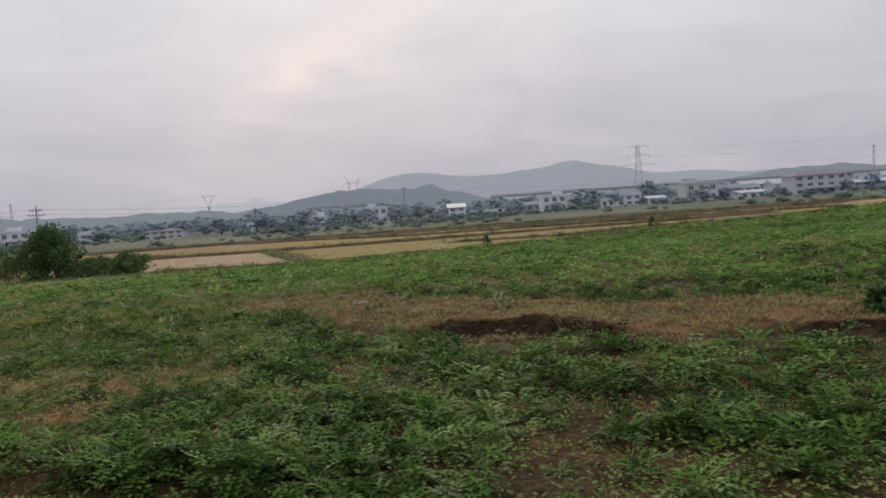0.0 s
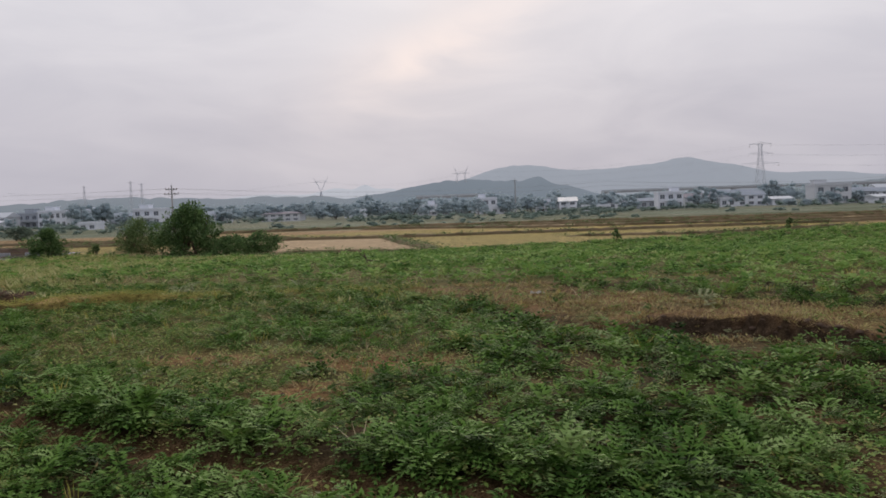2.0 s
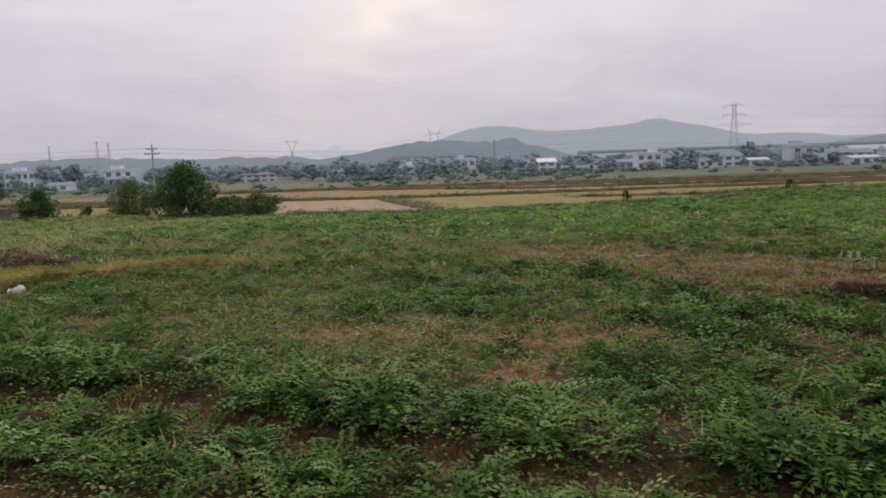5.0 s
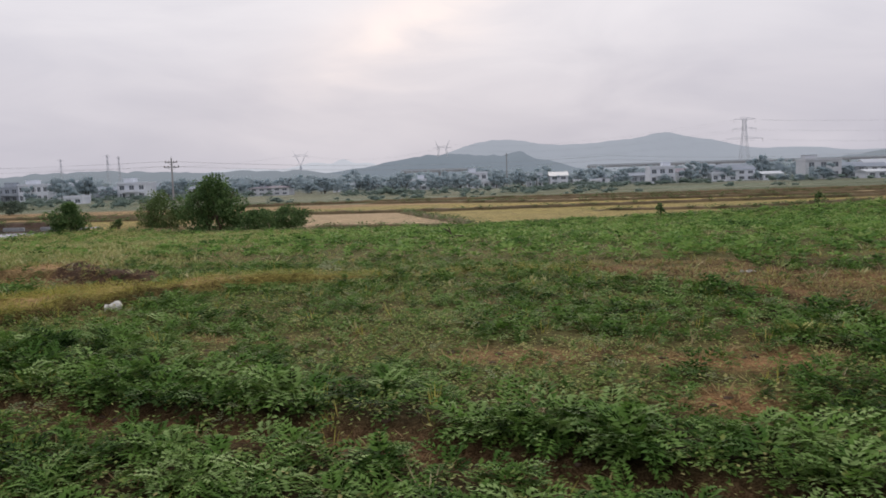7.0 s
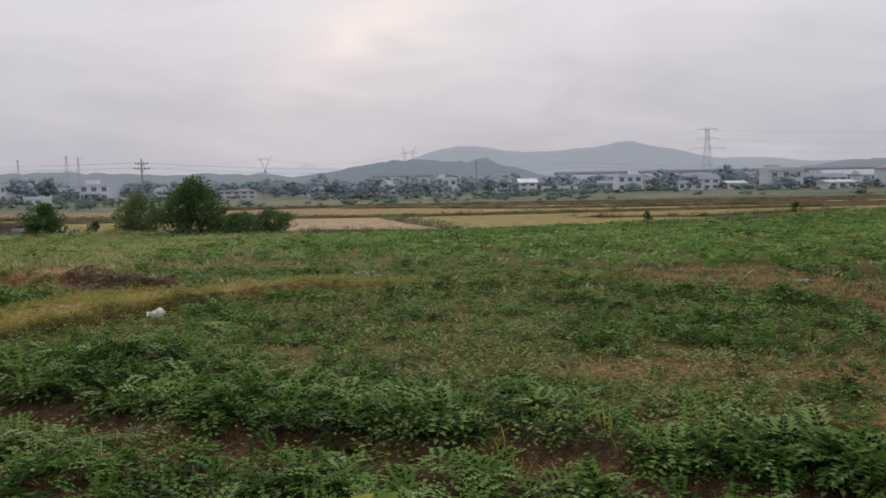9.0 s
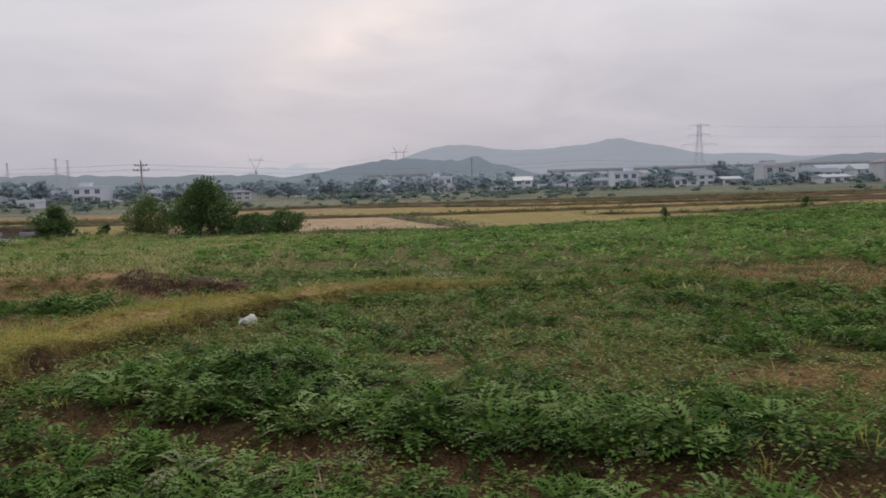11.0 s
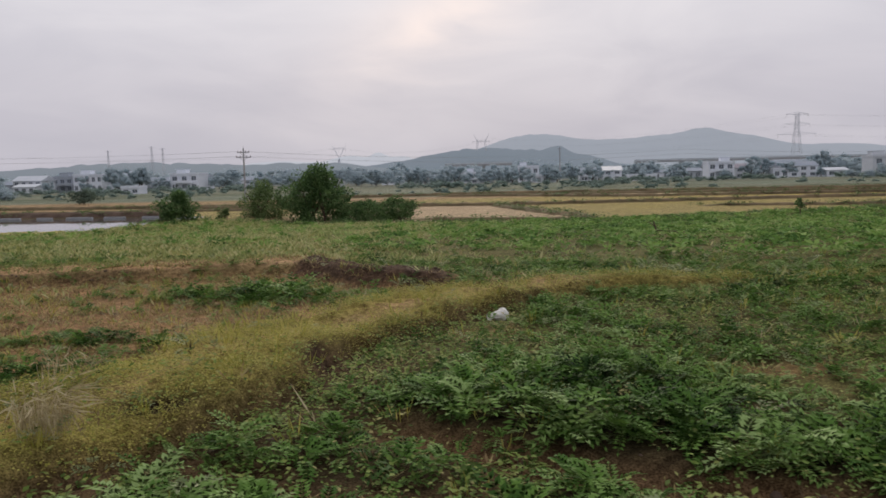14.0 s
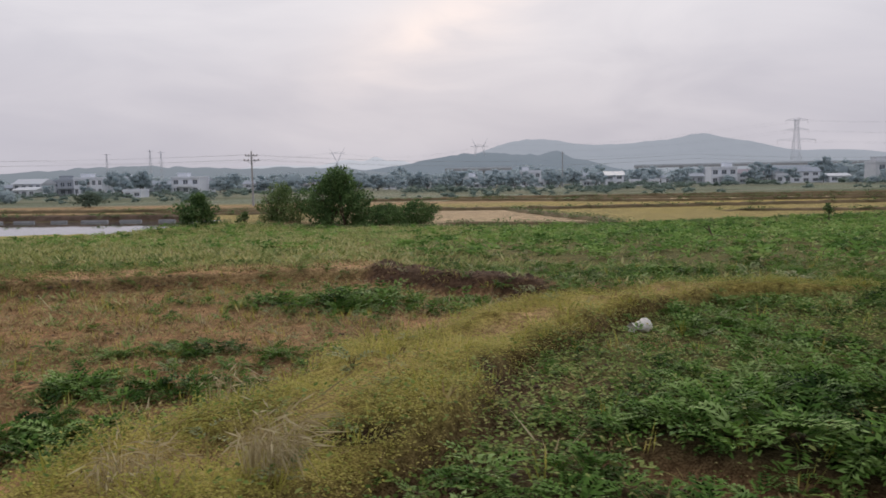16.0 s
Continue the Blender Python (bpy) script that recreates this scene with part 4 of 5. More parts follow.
def limb_mesh(r, w, h, trunk_h, thick, stems=1):
    bm = bmesh.new()
    for s in range(stems):
        foot = Vector(((r.random() - 0.5) * 0.25 * w * (stems > 1), (r.random() - 0.5) * 0.25 * w * (stems > 1), -0.15))
        fork = Vector((foot.x * 1.5, foot.y * 1.5, trunk_h))
        add_strut(bm, foot, fork, thick, thick * 0.7, 7)
        for i in range(5):
            az = 2 * math.pi * (i + r.random()) / 5
            reach = w * (0.18 + 0.16 * r.random())
            elbow = fork + Vector((math.cos(az) * reach * 0.5, math.sin(az) * reach * 0.5, (h - trunk_h) * 0.35))
            end = fork + Vector((math.cos(az) * reach, math.sin(az) * reach, (h - trunk_h) * (0.55 + 0.25 * r.random())))
            add_strut(bm, fork, elbow, thick * 0.5, thick * 0.35, 5)
            add_strut(bm, elbow, end, thick * 0.35, thick * 0.12, 5)
    return bm


def tree(name, x, y, w, h, seed, label, leaves=5000, size=0.2, lobes=40, trunk=0.25, mat=None, z=None, stems=1, category="tree", group=""):
    r = np.random.default_rng(seed)
    t = empty(name, x, y, z_at(x, y) if z is None else z)
    part("trunk", limb_mesh(r, w, h, h * trunk, 0.022 * h + 0.01, stems), BARK, t)
    mesh_part("crown", crown_mesh("crown", r, w, h * (1 - trunk * 0.6), lobes, leaves, size, mat or TREE_LEAF, h * trunk * 0.6 - (0.14 * h if trunk < 0.05 else 0.0), mat in (HAZED_FAR_LEAF, HAZED_VILLAGE_LEAF)), t)
    return tagged(t, label, category, group)


def ovate_leaves(base, tip, width, normal):
    """Pointed oval blades, folded along the rib."""
    axis = tip - base
    side = np.cross(axis, normal)
    side /= np.linalg.norm(side, axis=1, keepdims=True) + 1e-9
    w = np.asarray(width).reshape(-1, 1)
    rows = [base]
    for t, k in ((0.22, 0.36), (0.50, 0.50), (0.78, 0.30)):
        c = base + axis * t + normal * w * 0.10 * math.sin(math.pi * t)
        rows += [c + side * w * k + normal * w * 0.10, c, c - side * w * k + normal * w * 0.10]
    rows.append(tip)
    verts = np.stack(rows, 1).reshape(-1, 3)
    i = np.arange(len(base))[:, None] * 11
    tri = ((0, 1, 2), (0, 2, 3), (1, 4, 5), (1, 5, 2), (2, 5, 6), (2, 6, 3), (4, 7, 8), (4, 8, 5), (5, 8, 9), (5, 9, 6), (7, 10, 8), (8, 10, 9))
    return verts, np.concatenate([i + np.array([t]) for t in tri])


def golden_shrub(x, y, top, seed, sprigs, label, spread=0.35, mat=None):
    """Clipped roadside shrub with bright shoots; leaves in whorls on thin stems."""
    r = np.random.default_rng(seed)
    zg = z_at(x, y)
    t = empty("golden_shrub", x, y, zg)
    h = top - zg
    bm = bmesh.new()
    bases, tips, widths, normals = [], [], [], []
    for k in range(sprigs):
        az, rad = r.random() * 2 * math.pi, spread * math.sqrt(r.random())
        hh = h * (0.82 + 0.18 * r.random())
        top_p = np.array([math.cos(az) * rad, math.sin(az) * rad, hh])
        foot = Vector((math.cos(az) * rad * 0.3, math.sin(az) * rad * 0.3, -0.03))
        add_strut(bm, foot, Vector(top_p), 0.005, 0.002, 5)
        for i in range(13):
            t_ = 1 - 0.07 * i * (0.6 + 0.4 * r.random()) / max(h, 0.4)
            p = top_p * np.array([1, 1, t_])
            a2 = i * 2.4 + r.random()
            up = 0.70 - 0.08 * i
            d = np.array([math.cos(a2), math.sin(a2), up])
            d /= np.linalg.norm(d)
            ln = 0.052 + 0.030 * r.random()
            n = np.array([-math.cos(a2) * up, -math.sin(a2) * up, 1.0]) + 0.2 * r.normal(0, 1, 3)
            bases.append(p)
            tips.append(p + d * ln)
            widths.append(ln * 0.78)
            normals.append(n / np.linalg.norm(n))
    part("stem", bm, BARK, t)
    v, f = ovate_leaves(np.array(bases), np.array(tips), np.array(widths), np.array(normals))
    mesh_part("foliage", raw_mesh("foliage", v, f, mat or GOLD), t)
    return tagged(t, label, "shrub")


# ---------------------------------------------------------------- built things


def house(x, y, w, top, storeys=2, wall=None, roof="flat", roof_mat=None, cols=3, deep=9.0, rz=0.0, label="", porch=False, base=-1.6, name="house"):
    """Plastered village house: walls with real openings, panes set back, roof or parapet."""
    t = empty(name, x, y, base, rz)
    wall = wall or HAZED_PLASTER
    h = top - base
    eave = h if roof == "flat" else h * (0.72 if roof == "gable" else 0.80)
    fl = eave / storeys
    win_w = min(1.9, w / cols * 0.55)
    bm = bmesh.new()
    th = 0.24
    ww, dd = w / 2, deep / 2
    # front: piers and bands round the openings
    cuts = []
    for s in range(storeys):
        z0 = s * fl
        sill, head = z0 + fl * 0.28, z0 + fl * 0.82
        add_box(bm, -ww, ww, -dd, -dd + th, z0, sill)
        add_box(bm, -ww, ww, -dd, -dd + th, head, z0 + fl)
        edges = [-ww]
        for c in range(cols):
            cx = -ww + w * (c + 0.5) / cols
            edges += [cx - win_w / 2, cx + win_w / 2]
            cuts.append((cx, sill, head))
        edges.append(ww)
        for i in range(0, len(edges), 2):
            add_box(bm, edges[i], edges[i + 1], -dd, -dd + th, sill, head)
    add_box(bm, -ww, -ww + th, -dd + th, dd, 0, eave)
    add_box(bm, ww - th, ww, -dd + th, dd, 0, eave)
    add_box(bm, -ww + th, ww - th, dd - th, dd, 0, eave)
    for s in range(storeys):
        add_box(bm, -ww + th, ww - th, -dd + th, dd - th, (s + 1) * fl - 0.15, (s + 1) * fl - 0.02)
    part("wall", bm, wall, t)
    for cx, sill, head in cuts:
        bm = bmesh.new()
        for x0, x1, z0, z1 in ((-win_w / 2, win_w / 2, sill, sill + 0.07), (-win_w / 2, win_w / 2, head - 0.07, head), (-0.04, 0.04, sill + 0.07, head - 0.07)):
            add_box(bm, cx + x0, cx + x1, -dd + 0.06, -dd + 0.13, z0, z1)
        win = part("window", bm, SHEET, t)
        bm = bmesh.new()
        add_box(bm, cx - win_w / 2, cx + win_w / 2, -dd + 0.14, -dd + 0.16, sill, head)
        part("pane", bm, PANE, win)
    over = 0.5
    bm = bmesh.new()
    if roof == "flat":
        add_box(bm, -ww - 0.15, ww + 0.15, -dd - 0.25, dd + 0.15, eave + 0.003, eave + 0.18)
        for x0, x1, y0, y1 in ((-ww - 0.1, ww + 0.1, -dd - 0.2, -dd), (-ww - 0.1, ww + 0.1, dd - 0.1, dd + 0.1), (-ww - 0.1, -ww + 0.1, -dd, dd - 0.1), (ww - 0.1, ww + 0.1, -dd, dd - 0.1)):
            add_box(bm, x0, x1, y0, y1, eave + 0.18, eave + 0.75)
    else:
        inset = 0.0 if roof == "gable" else min(ww, dd) * 0.85
        lo = [bm.verts.new(p) for p in ((-ww - over, -dd - over, eave), (ww + over, -dd - over, eave), (ww + over, dd + over, eave), (-ww - over, dd + over, eave))]
        ri = [bm.verts.new((-ww - over + inset, 0, h)), bm.verts.new((ww + over - inset, 0, h))]
        for fc in ((lo[0], lo[1], ri[1], ri[0]), (lo[2], lo[3], ri[0], ri[1]), (lo[1], lo[2], ri[1]), (lo[3], lo[0], ri[0]), (lo[3], lo[2], lo[1], lo[0])):
            bm.faces.new(fc)
    part("roof", bm, roof_mat or (wall if roof == "flat" else HAZED_ROOF_GREY), t)
    if roof == "flat" and w > 7.5 and storeys > 1:
        bm = bmesh.new()
        side = -1 if int(abs(x)) % 2 else 1
        cx = side * w * 0.24
        add_box(bm, cx - w * 0.17, cx + w * 0.17, -deep * 0.10, deep * 0.30, eave + 0.183, eave + 2.1)
        add_box(bm, cx - w * 0.19, cx + w * 0.19, -deep * 0.13, deep * 0.33, eave + 2.103, eave + 2.25)
        part("stair_head", bm, wall, t)
    if porch:
        bm = bmesh.new()
        add_box(bm, -ww * 0.6, ww * 0.6, -dd - 1.6, -dd - 0.003, fl - 0.1, fl + 0.08)
        add_box(bm, -ww * 0.6, ww * 0.6, -dd - 1.6, -dd - 1.5, fl + 0.08, fl + 0.9)
        part("balcony", bm, wall, t)
        for sx in (-0.56, 0.56):
            bm = bmesh.new()
            add_strut(bm, (ww * sx, -dd - 1.45, 0), (ww * sx, -dd - 1.45, fl - 0.1), 0.16, 0.16, 8)
            part("pillar", bm, wall, t)
    return tagged(t, label or "white plastered village house with dark windows", "house", "village houses")


def lattice(bm, levels, member, cross=True):
    """Square tapering lattice mast through (z, half width) levels."""
    for (z0, w0), (z1, w1) in zip(levels, levels[1:]):
        lo = [(-w0, -w0, z0), (w0, -w0, z0), (w0, w0, z0), (-w0, w0, z0)]
        hi = [(-w1, -w1, z1), (w1, -w1, z1), (w1, w1, z1), (-w1, w1, z1)]
        for i in range(4):
            j = (i + 1) % 4
            add_strut(bm, lo[i], hi[i], member)
            add_strut(bm, hi[i], hi[j], member * 0.7)
            if cross:
                add_strut(bm, lo[i], hi[j], member * 0.6)
                add_strut(bm, lo[j], hi[i], member * 0.6)


def crossarm(parent, z, reach, depth, member, label=""):
    bm = bmesh.new()
    for s in (-1, 1):
        for yy in (-depth, depth):
            add_strut(bm, (0, yy, z), (s * reach, 0, z + 0.25), member)
            add_strut(bm, (0, yy, z + depth * 2.0), (s * reach, 0, z + 0.3), member * 0.8)
        for k in (0.3, 0.6):
            add_strut(bm, (s * reach * k, 0, z), (s * reach * k, 0, z + depth * 2 * (1 - k)), member * 0.6)
    return part("crossarm", bm, STEEL_FAR, parent, label)


def insulator(parent, x, y, z0, z1):
    bm = bmesh.new()
    n = 6
    for i in range(n):
        za = z0 + (z1 - z0) * i / n
        add_strut(bm, (x, y, za), (x, y, za + (z1 - z0) * 0.7 / n), 0.14, 0.06, 6)
    part("insulator", bm, PORCELAIN, parent)


def big_pylon(x, y, base, top, label, member=0.16, rz=0.0):
    t = empty("transmission_pylon", x, y, base, rz)
    h = top - base
    bm = bmesh.new()
    lattice(bm, [(0, h * 0.105), (h * 0.2, h * 0.083), (h * 0.38, h * 0.064), (h * 0.53, h * 0.052), (h * 0.66, h * 0.042), (h * 0.75, h * 0.034), (h * 0.84, h * 0.029), (h * 0.92, h * 0.025), (h, h * 0.03)], member)
    part("tower_body", bm, STEEL_FAR, t)
    for k, reach in ((0.66, 0.31), (0.825, 0.20), (0.985, 0.18)):
        crossarm(t, h * k, h * reach, h * 0.02, member * 0.9)
        for s in (-1, 1):
            insulator(t, s * h * reach * 0.97, 0, h * k - h * 0.05, h * k)
    return tagged(t, label, "pylon")


def vee_pylon(x, y, base, top, width, label, waist=0.5, member=0.32):
    t = empty("transmission_pylon", x, y, base)
    h = top - base
    bm = bmesh.new()
    lattice(bm, [(0, h * 0.07), (h * 0.2, h * 0.045), (h * waist, h * 0.02)], member)
    part("tower_body", bm, STEEL_FAR, t)
    for s in (-1, 1):
        bm = bmesh.new()
        e = Vector((s * width * 0.32, 0, h * 0.86))
        add_strut(bm, (s * 0.4, 0, h * waist), e, member)
        add_strut(bm, (0, 0.4, h * (waist + 0.04)), e, member * 0.7)
        add_strut(bm, e, (s * width * 0.5, 0, h), member * 0.9, member * 0.5)
        part("upper_arm", bm, STEEL_FAR, t)
    bm = bmesh.new()
    add_strut(bm, (-width * 0.5, 0, h * 0.82), (width * 0.5, 0, h * 0.82), member * 0.8)
    add_strut(bm, (-width * 0.32, 0, h * 0.87), (width * 0.32, 0, h * 0.87), member * 0.6)
    for k in range(-4, 5):
        add_strut(bm, (width * 0.1 * k, 0, h * 0.82), (width * (0.1 * k + 0.05), 0, h * 0.86), member * 0.4)
    part("crossarm", bm, STEEL_FAR, t)
    for k in (-0.42, 0.0, 0.42):
        insulator(t, width * k, 0, h * 0.75, h * 0.82)
    return tagged(t, label, "pylon")


def portal_pylon(x, y, base, top, label, width):
    t = empty("transmission_pylon", x, y, base)
    h = top - base
    for s in (-1, 1):
        bm = bmesh.new()
        add_strut(bm, (s * width * 0.28, 0, 0), (s * width * 0.20, 0, h * 0.5), 0.55, 0.4)
        add_strut(bm, (s * width * 0.20, 0, h * 0.5), (s * width * 0.5, 0, h), 0.4, 0.2)
        add_strut(bm, (s * width * 0.36, 0, 0), (s * width * 0.28, 0, h * 0.55), 0.35, 0.3)
        add_strut(bm, (s * width * 0.28, 0, h * 0.55), (s * width * 0.42, 0, h * 0.85), 0.3, 0.2)
        part("mast", bm, STEEL_FAR, t)
    bm = bmesh.new()
    add_strut(bm, (-width * 0.6, 0, h * 0.56), (width * 0.6, 0, h * 0.56), 0.4)
    add_strut(bm, (-width * 0.3, 0, h * 0.64), (width * 0.3, 0, h * 0.64), 0.28)
    part("crossarm", bm, STEEL_FAR, t)
    return tagged(t, label, "pylon")


def slim_mast(x, y, base, top, label, member=0.07):
    t = empty("lattice_mast", x, y, base)
    h = top - base
    bm = bmesh.new()
    lattice(bm, [(0, h * 0.05), (h * 0.35, h * 0.03), (h * 0.7, h * 0.02), (h, h * 0.012)], member)
    part("tower_body", bm, STEEL_FAR, t)
    for k in (0.72, 0.96):
        crossarm(t, h * k, h * 0.11, h * 0.012, member * 0.7)
    return tagged(t, label, "pylon")


def wire_run(pts, sag, radius, label):
    """Sagging conductor from point to point."""
    bm = bmesh.new()
    for a, b in zip(pts, pts[1:]):
        a, b = Vector(a), Vector(b)
        n = 14
        last = a
        for i in range(1, n + 1):
            t = i / n
            p = a.lerp(b, t) - Vector((0, 0, sag * 4 * t * (1 - t)))
            add_strut(bm, last, p, radius, radius, 3)
            last = p
    return tagged(part("overhead_wire", bm, WIRE), label, "power line", "overhead lines")


def utility_pole(x, y, base, top):
    t = empty("utility_pole", x, y, base, 8)
    h = top - base
    bm = bmesh.new()
    add_strut(bm, (0, 0, -0.4), (0, 0, h), 0.19, 0.11, 12)
    part("post", bm, CONCRETE, t)
    for z, reach in ((h - 0.75, 1.0), (h - 1.55, 1.25)):
        bm = bmesh.new()
        add_box(bm, -reach, reach, -0.17, -0.11, z - 0.06, z + 0.06)
        for s in (-1, 1):
            add_strut(bm, (s * reach * 0.6, -0.12, z), (0, -0.12, z - 0.55), 0.03)
        part("crossarm", bm, STEEL, t)
        for k in (-0.92, -0.4, 0.4, 0.92):
            bm = bmesh.new()
            add_strut(bm, (k * reach, -0.14, z + 0.06), (k * reach, -0.14, z + 0.14), 0.10, 0.08, 8)
            add_strut(bm, (k * reach, -0.14, z + 0.14), (k * reach, -0.14, z + 0.26), 0.06, 0.09, 8)
            part("insulator", bm, PORCELAIN, t)
    bm = bmesh.new()
    add_box(bm, -0.02, 0.02, -0.02, 0.02, h, h + 0.3)
    part("spike", bm, STEEL, t)
    return tagged(t, "tall concrete utility pole with two steel crossarms", "utility pole")


BUND_SPOTS = []


def earth_bund(pts, width, height, label, seed, mat=None):
    """Low turf bank between plots, uneven in width and height."""
    r = np.random.default_rng(seed)
    P = []
    for (x0, y0), (x1, y1) in zip(pts, pts[1:]):
        n = max(2, int(math.hypot(x1 - x0, y1 - y0) / 0.9))
        P += [(x0 + (x1 - x0) * i / n, y0 + (y1 - y0) * i / n) for i in range(n)]
    P = np.array(P + [pts[-1]])
    d = np.gradient(P, axis=0)
    d /= np.linalg.norm(d, axis=1, keepdims=True)
    side = np.stack([-d[:, 1], d[:, 0]], 1)
    zs = field(P[:, 0], P[:, 1])["z"]
    k_end = np.minimum(np.arange(len(P)), np.arange(len(P))[::-1])
    ends = np.clip(k_end / 3.0, 0, 1)
    BUND_SPOTS.append((P, zs + height * 0.7, width))
    verts = []
    for k, hh in ((-1.0, -0.12), (-0.55, 0.75), (-0.15, 1.0), (0.25, 0.95), (0.6, 0.7), (1.0, -0.12)):
        wob = 1 + 0.35 * (r.random(len(P)) - 0.5)
        q = P + side * (width * 0.5 * k * wob)[:, None]
        zz = zs + height * np.where(hh > 0, ends, 1) * hh * (1 + 0.5 * (r.random(len(P)) - 0.5) * (hh > 0))
        verts.append(np.concatenate([q, zz[:, None]], 1))
    v = np.stack(verts, 1).reshape(-1, 3)
    idx = np.arange(len(v)).reshape(len(P), 6)
    f = np.stack([idx[:-1, :-1], idx[1:, :-1], idx[1:, 1:], idx[:-1, 1:]], -1).reshape(-1, 4)
    tagged(new("field_bund", raw_mesh("field_bund", v, f, mat or EARTH_BUND)), label, "bund", kind="structure")


def sack(x, y, rz):
    """Half-empty woven sack lying crumpled."""
    bm = bmesh.new()
    bmesh.ops.create_icosphere(bm, subdivisions=4, radius=1.0)
    for v in bm.verts:
        p = v.co.copy()
        crease = 0.13 * noise.noise(p * 2.3) + 0.06 * noise.noise(p * 6.0) - 0.05 * abs(noise.noise(p * 4.0 + Vector((3, 1, 0))))
        p *= 1 + crease
        z = p.z
        v.co = Vector((p.x * 0.14, p.y * 0.12, z * 0.11 * (1.15 if p.x > 0 else 0.8)))
        if v.co.z < -0.07:
            v.co.z = -0.07
    for f in bm.faces:
        f.smooth = True
    t = empty("plastic_sack", x, y, z_at(x, y) + 0.07, rz)
    part("bag_body", bm, SACK, t)
    bm = bmesh.new()
    rows = []
    for i in range(9):
        a = math.pi * 2 * i / 9
        rows.append([bm.verts.new((-0.13 - 0.03 * k, math.sin(a) * (0.06 + 0.05 * k) * 0.9, 0.02 - 0.02 * k + math.cos(a) * (0.035 + 0.02 * k) + 0.012 * math.sin(3 * a + k))) for k in range(3)])
    for i in range(9):
        j = (i + 1) % 9
        for k in range(2):
            bm.faces.new((rows[i][k], rows[j][k], rows[j][k + 1], rows[i][k + 1]))
    part("open_neck", bm, SACK, t)
    return tagged(t, "crumpled white woven plastic sack lying beside the path", "sack")


def straw_tuft(x, y, h, blades, seed, label, lean=1.5, spread=0.50):
    """Dead grass: long arching stalks, each bent over at the top, with a feathery end."""
    r = np.random.default_rng(seed)
    t = empty("straw_tuft", x, y, z_at(x, y) - 0.01)
    n = blades * 2
    az, rad = r.random(n) * 2 * math.pi, spread * 0.5 * np.sqrt(r.random(n))
    p0 = np.stack([rad * np.cos(az), rad * np.sin(az), np.zeros(n)], 1)
    ln = h * (0.6 + 0.6 * r.random(n))
    out = np.stack([np.cos(az) * 0.45 + 0.35, np.sin(az) * 0.45, np.zeros(n)], 1) * lean * (0.3 + 0.7 * r.random(n))[:, None]
    sway = r.normal(0, 0.22, (n, 3))
    p1 = p0 + (out * 0.22 + sway * 0.5 + np.array([0.03, 0, 0.86])) * ln[:, None]
    p2 = p1 + (out * 0.75 + sway * 1.4 + r.normal(0, 0.30, (n, 3)) + np.array([0.10, 0, -0.35])) * (ln * 0.50)[:, None]
    nn = np.stack([r.normal(0, 1, n), r.normal(0, 1, n), np.full(n, 0.3)], 1)
    nn /= np.linalg.norm(nn, axis=1, keepdims=True)
    v1, f1 = leaf_quads(p0, p1, np.full(n, 0.006), nn)
    v2, f2 = leaf_quads(p1 - (p1 - p0) * 0.1, p2, np.full(n, 0.012), nn)
    mesh_part("straw", raw_mesh("straw", np.concatenate([v1, v2]), np.concatenate([f1, f2 + len(v1)]), STRAW), t)
    return tagged(t, label, "dry grass tuft")


def viaduct(x0, x1, y, top, label, span=24.0, name="viaduct"):
    t = empty(name, (x0 + x1) / 2, y, -1.6)
    L, h = x1 - x0, top + 1.6
    bm = bmesh.new()
    add_box(bm, -L / 2, L / 2, -3, 3, h - 2.2, h - 0.9)
    part("deck", bm, CONCRETE, t)
    for s in (-3.0, 2.8):
        bm = bmesh.new()
        add_box(bm, -L / 2, L / 2, s, s + 0.2, h - 0.897, h)
        part("parapet", bm, SHEET, t)
    for i in range(int(L / span) + 1):
        px = -L / 2 + 2 + i * span
        bm = bmesh.new()
        add_box(bm, px - 0.8, px + 0.8, -1.6, 1.6, 0, h - 2.8)
        add_box(bm, px - 1.0, px + 1.0, -2.6, 2.6, h - 2.8, h - 2.203)
        part("pier", bm, CONCRETE, t)
    return tagged(t, label, "viaduct")


# ---------------------------------------------------------------- the middle distance: trees, pole, bunds
tree("bush_tree", -30.6, 67.2, 5.6, 5.3, 101, "dense dark-green rounded bush tree at the field edge", 17000, 0.20, 85, 0.02, stems=3)
tree("bush_tree", -34.9, 66.5, 4.4, 3.3, 102, "loose olive-green bush beside the large bush tree", 6000, 0.17, 60, 0.02, BUSH_OLIVE, stems=3)
tree("low_bush", -26.2, 67.0, 5.6, 1.8, 103, "low dark spreading bush at the field edge", 9000, 0.16, 70, 0.02, stems=4, category="bush")
tree("low_bush", -23.5, 67.4, 4.3, 2.1, 104, "low dark-green bush with an uneven top", 5000, 0.16, 44, 0.02, stems=3, category="bush")
tree("small_tree", -39.1, 58.8, 2.9, 2.2, 105, "small dark umbrella-shaped tree beside the pond", 5000, 0.17, 40, 0.16, stems=2)
tree("low_bush", -36.6, 62.0, 1.1, 0.8, 106, "small olive shrub on the pond bank", 500, 0.18, 10, 0.02, BUSH_OLIVE, stems=2, category="bush")
tree("small_tree", 8.7, 64.5, 0.95, 1.35, 107, "lone dark sapling at the crop's far edge", 420, 0.14, 10, 0.80)
tree("small_tree", 30.5, 86.0, 1.1, 1.2, 108, "dark sapling standing among the stubble plots", 420, 0.18, 10, 0.4)
tree("low_bush", -136.7, 170, 10.0, 3.6, 109, "hazy rounded bush mass beyond the pond", 2600, 0.5, 30, 0.1, HAZED_FAR_LEAF, category="bush")
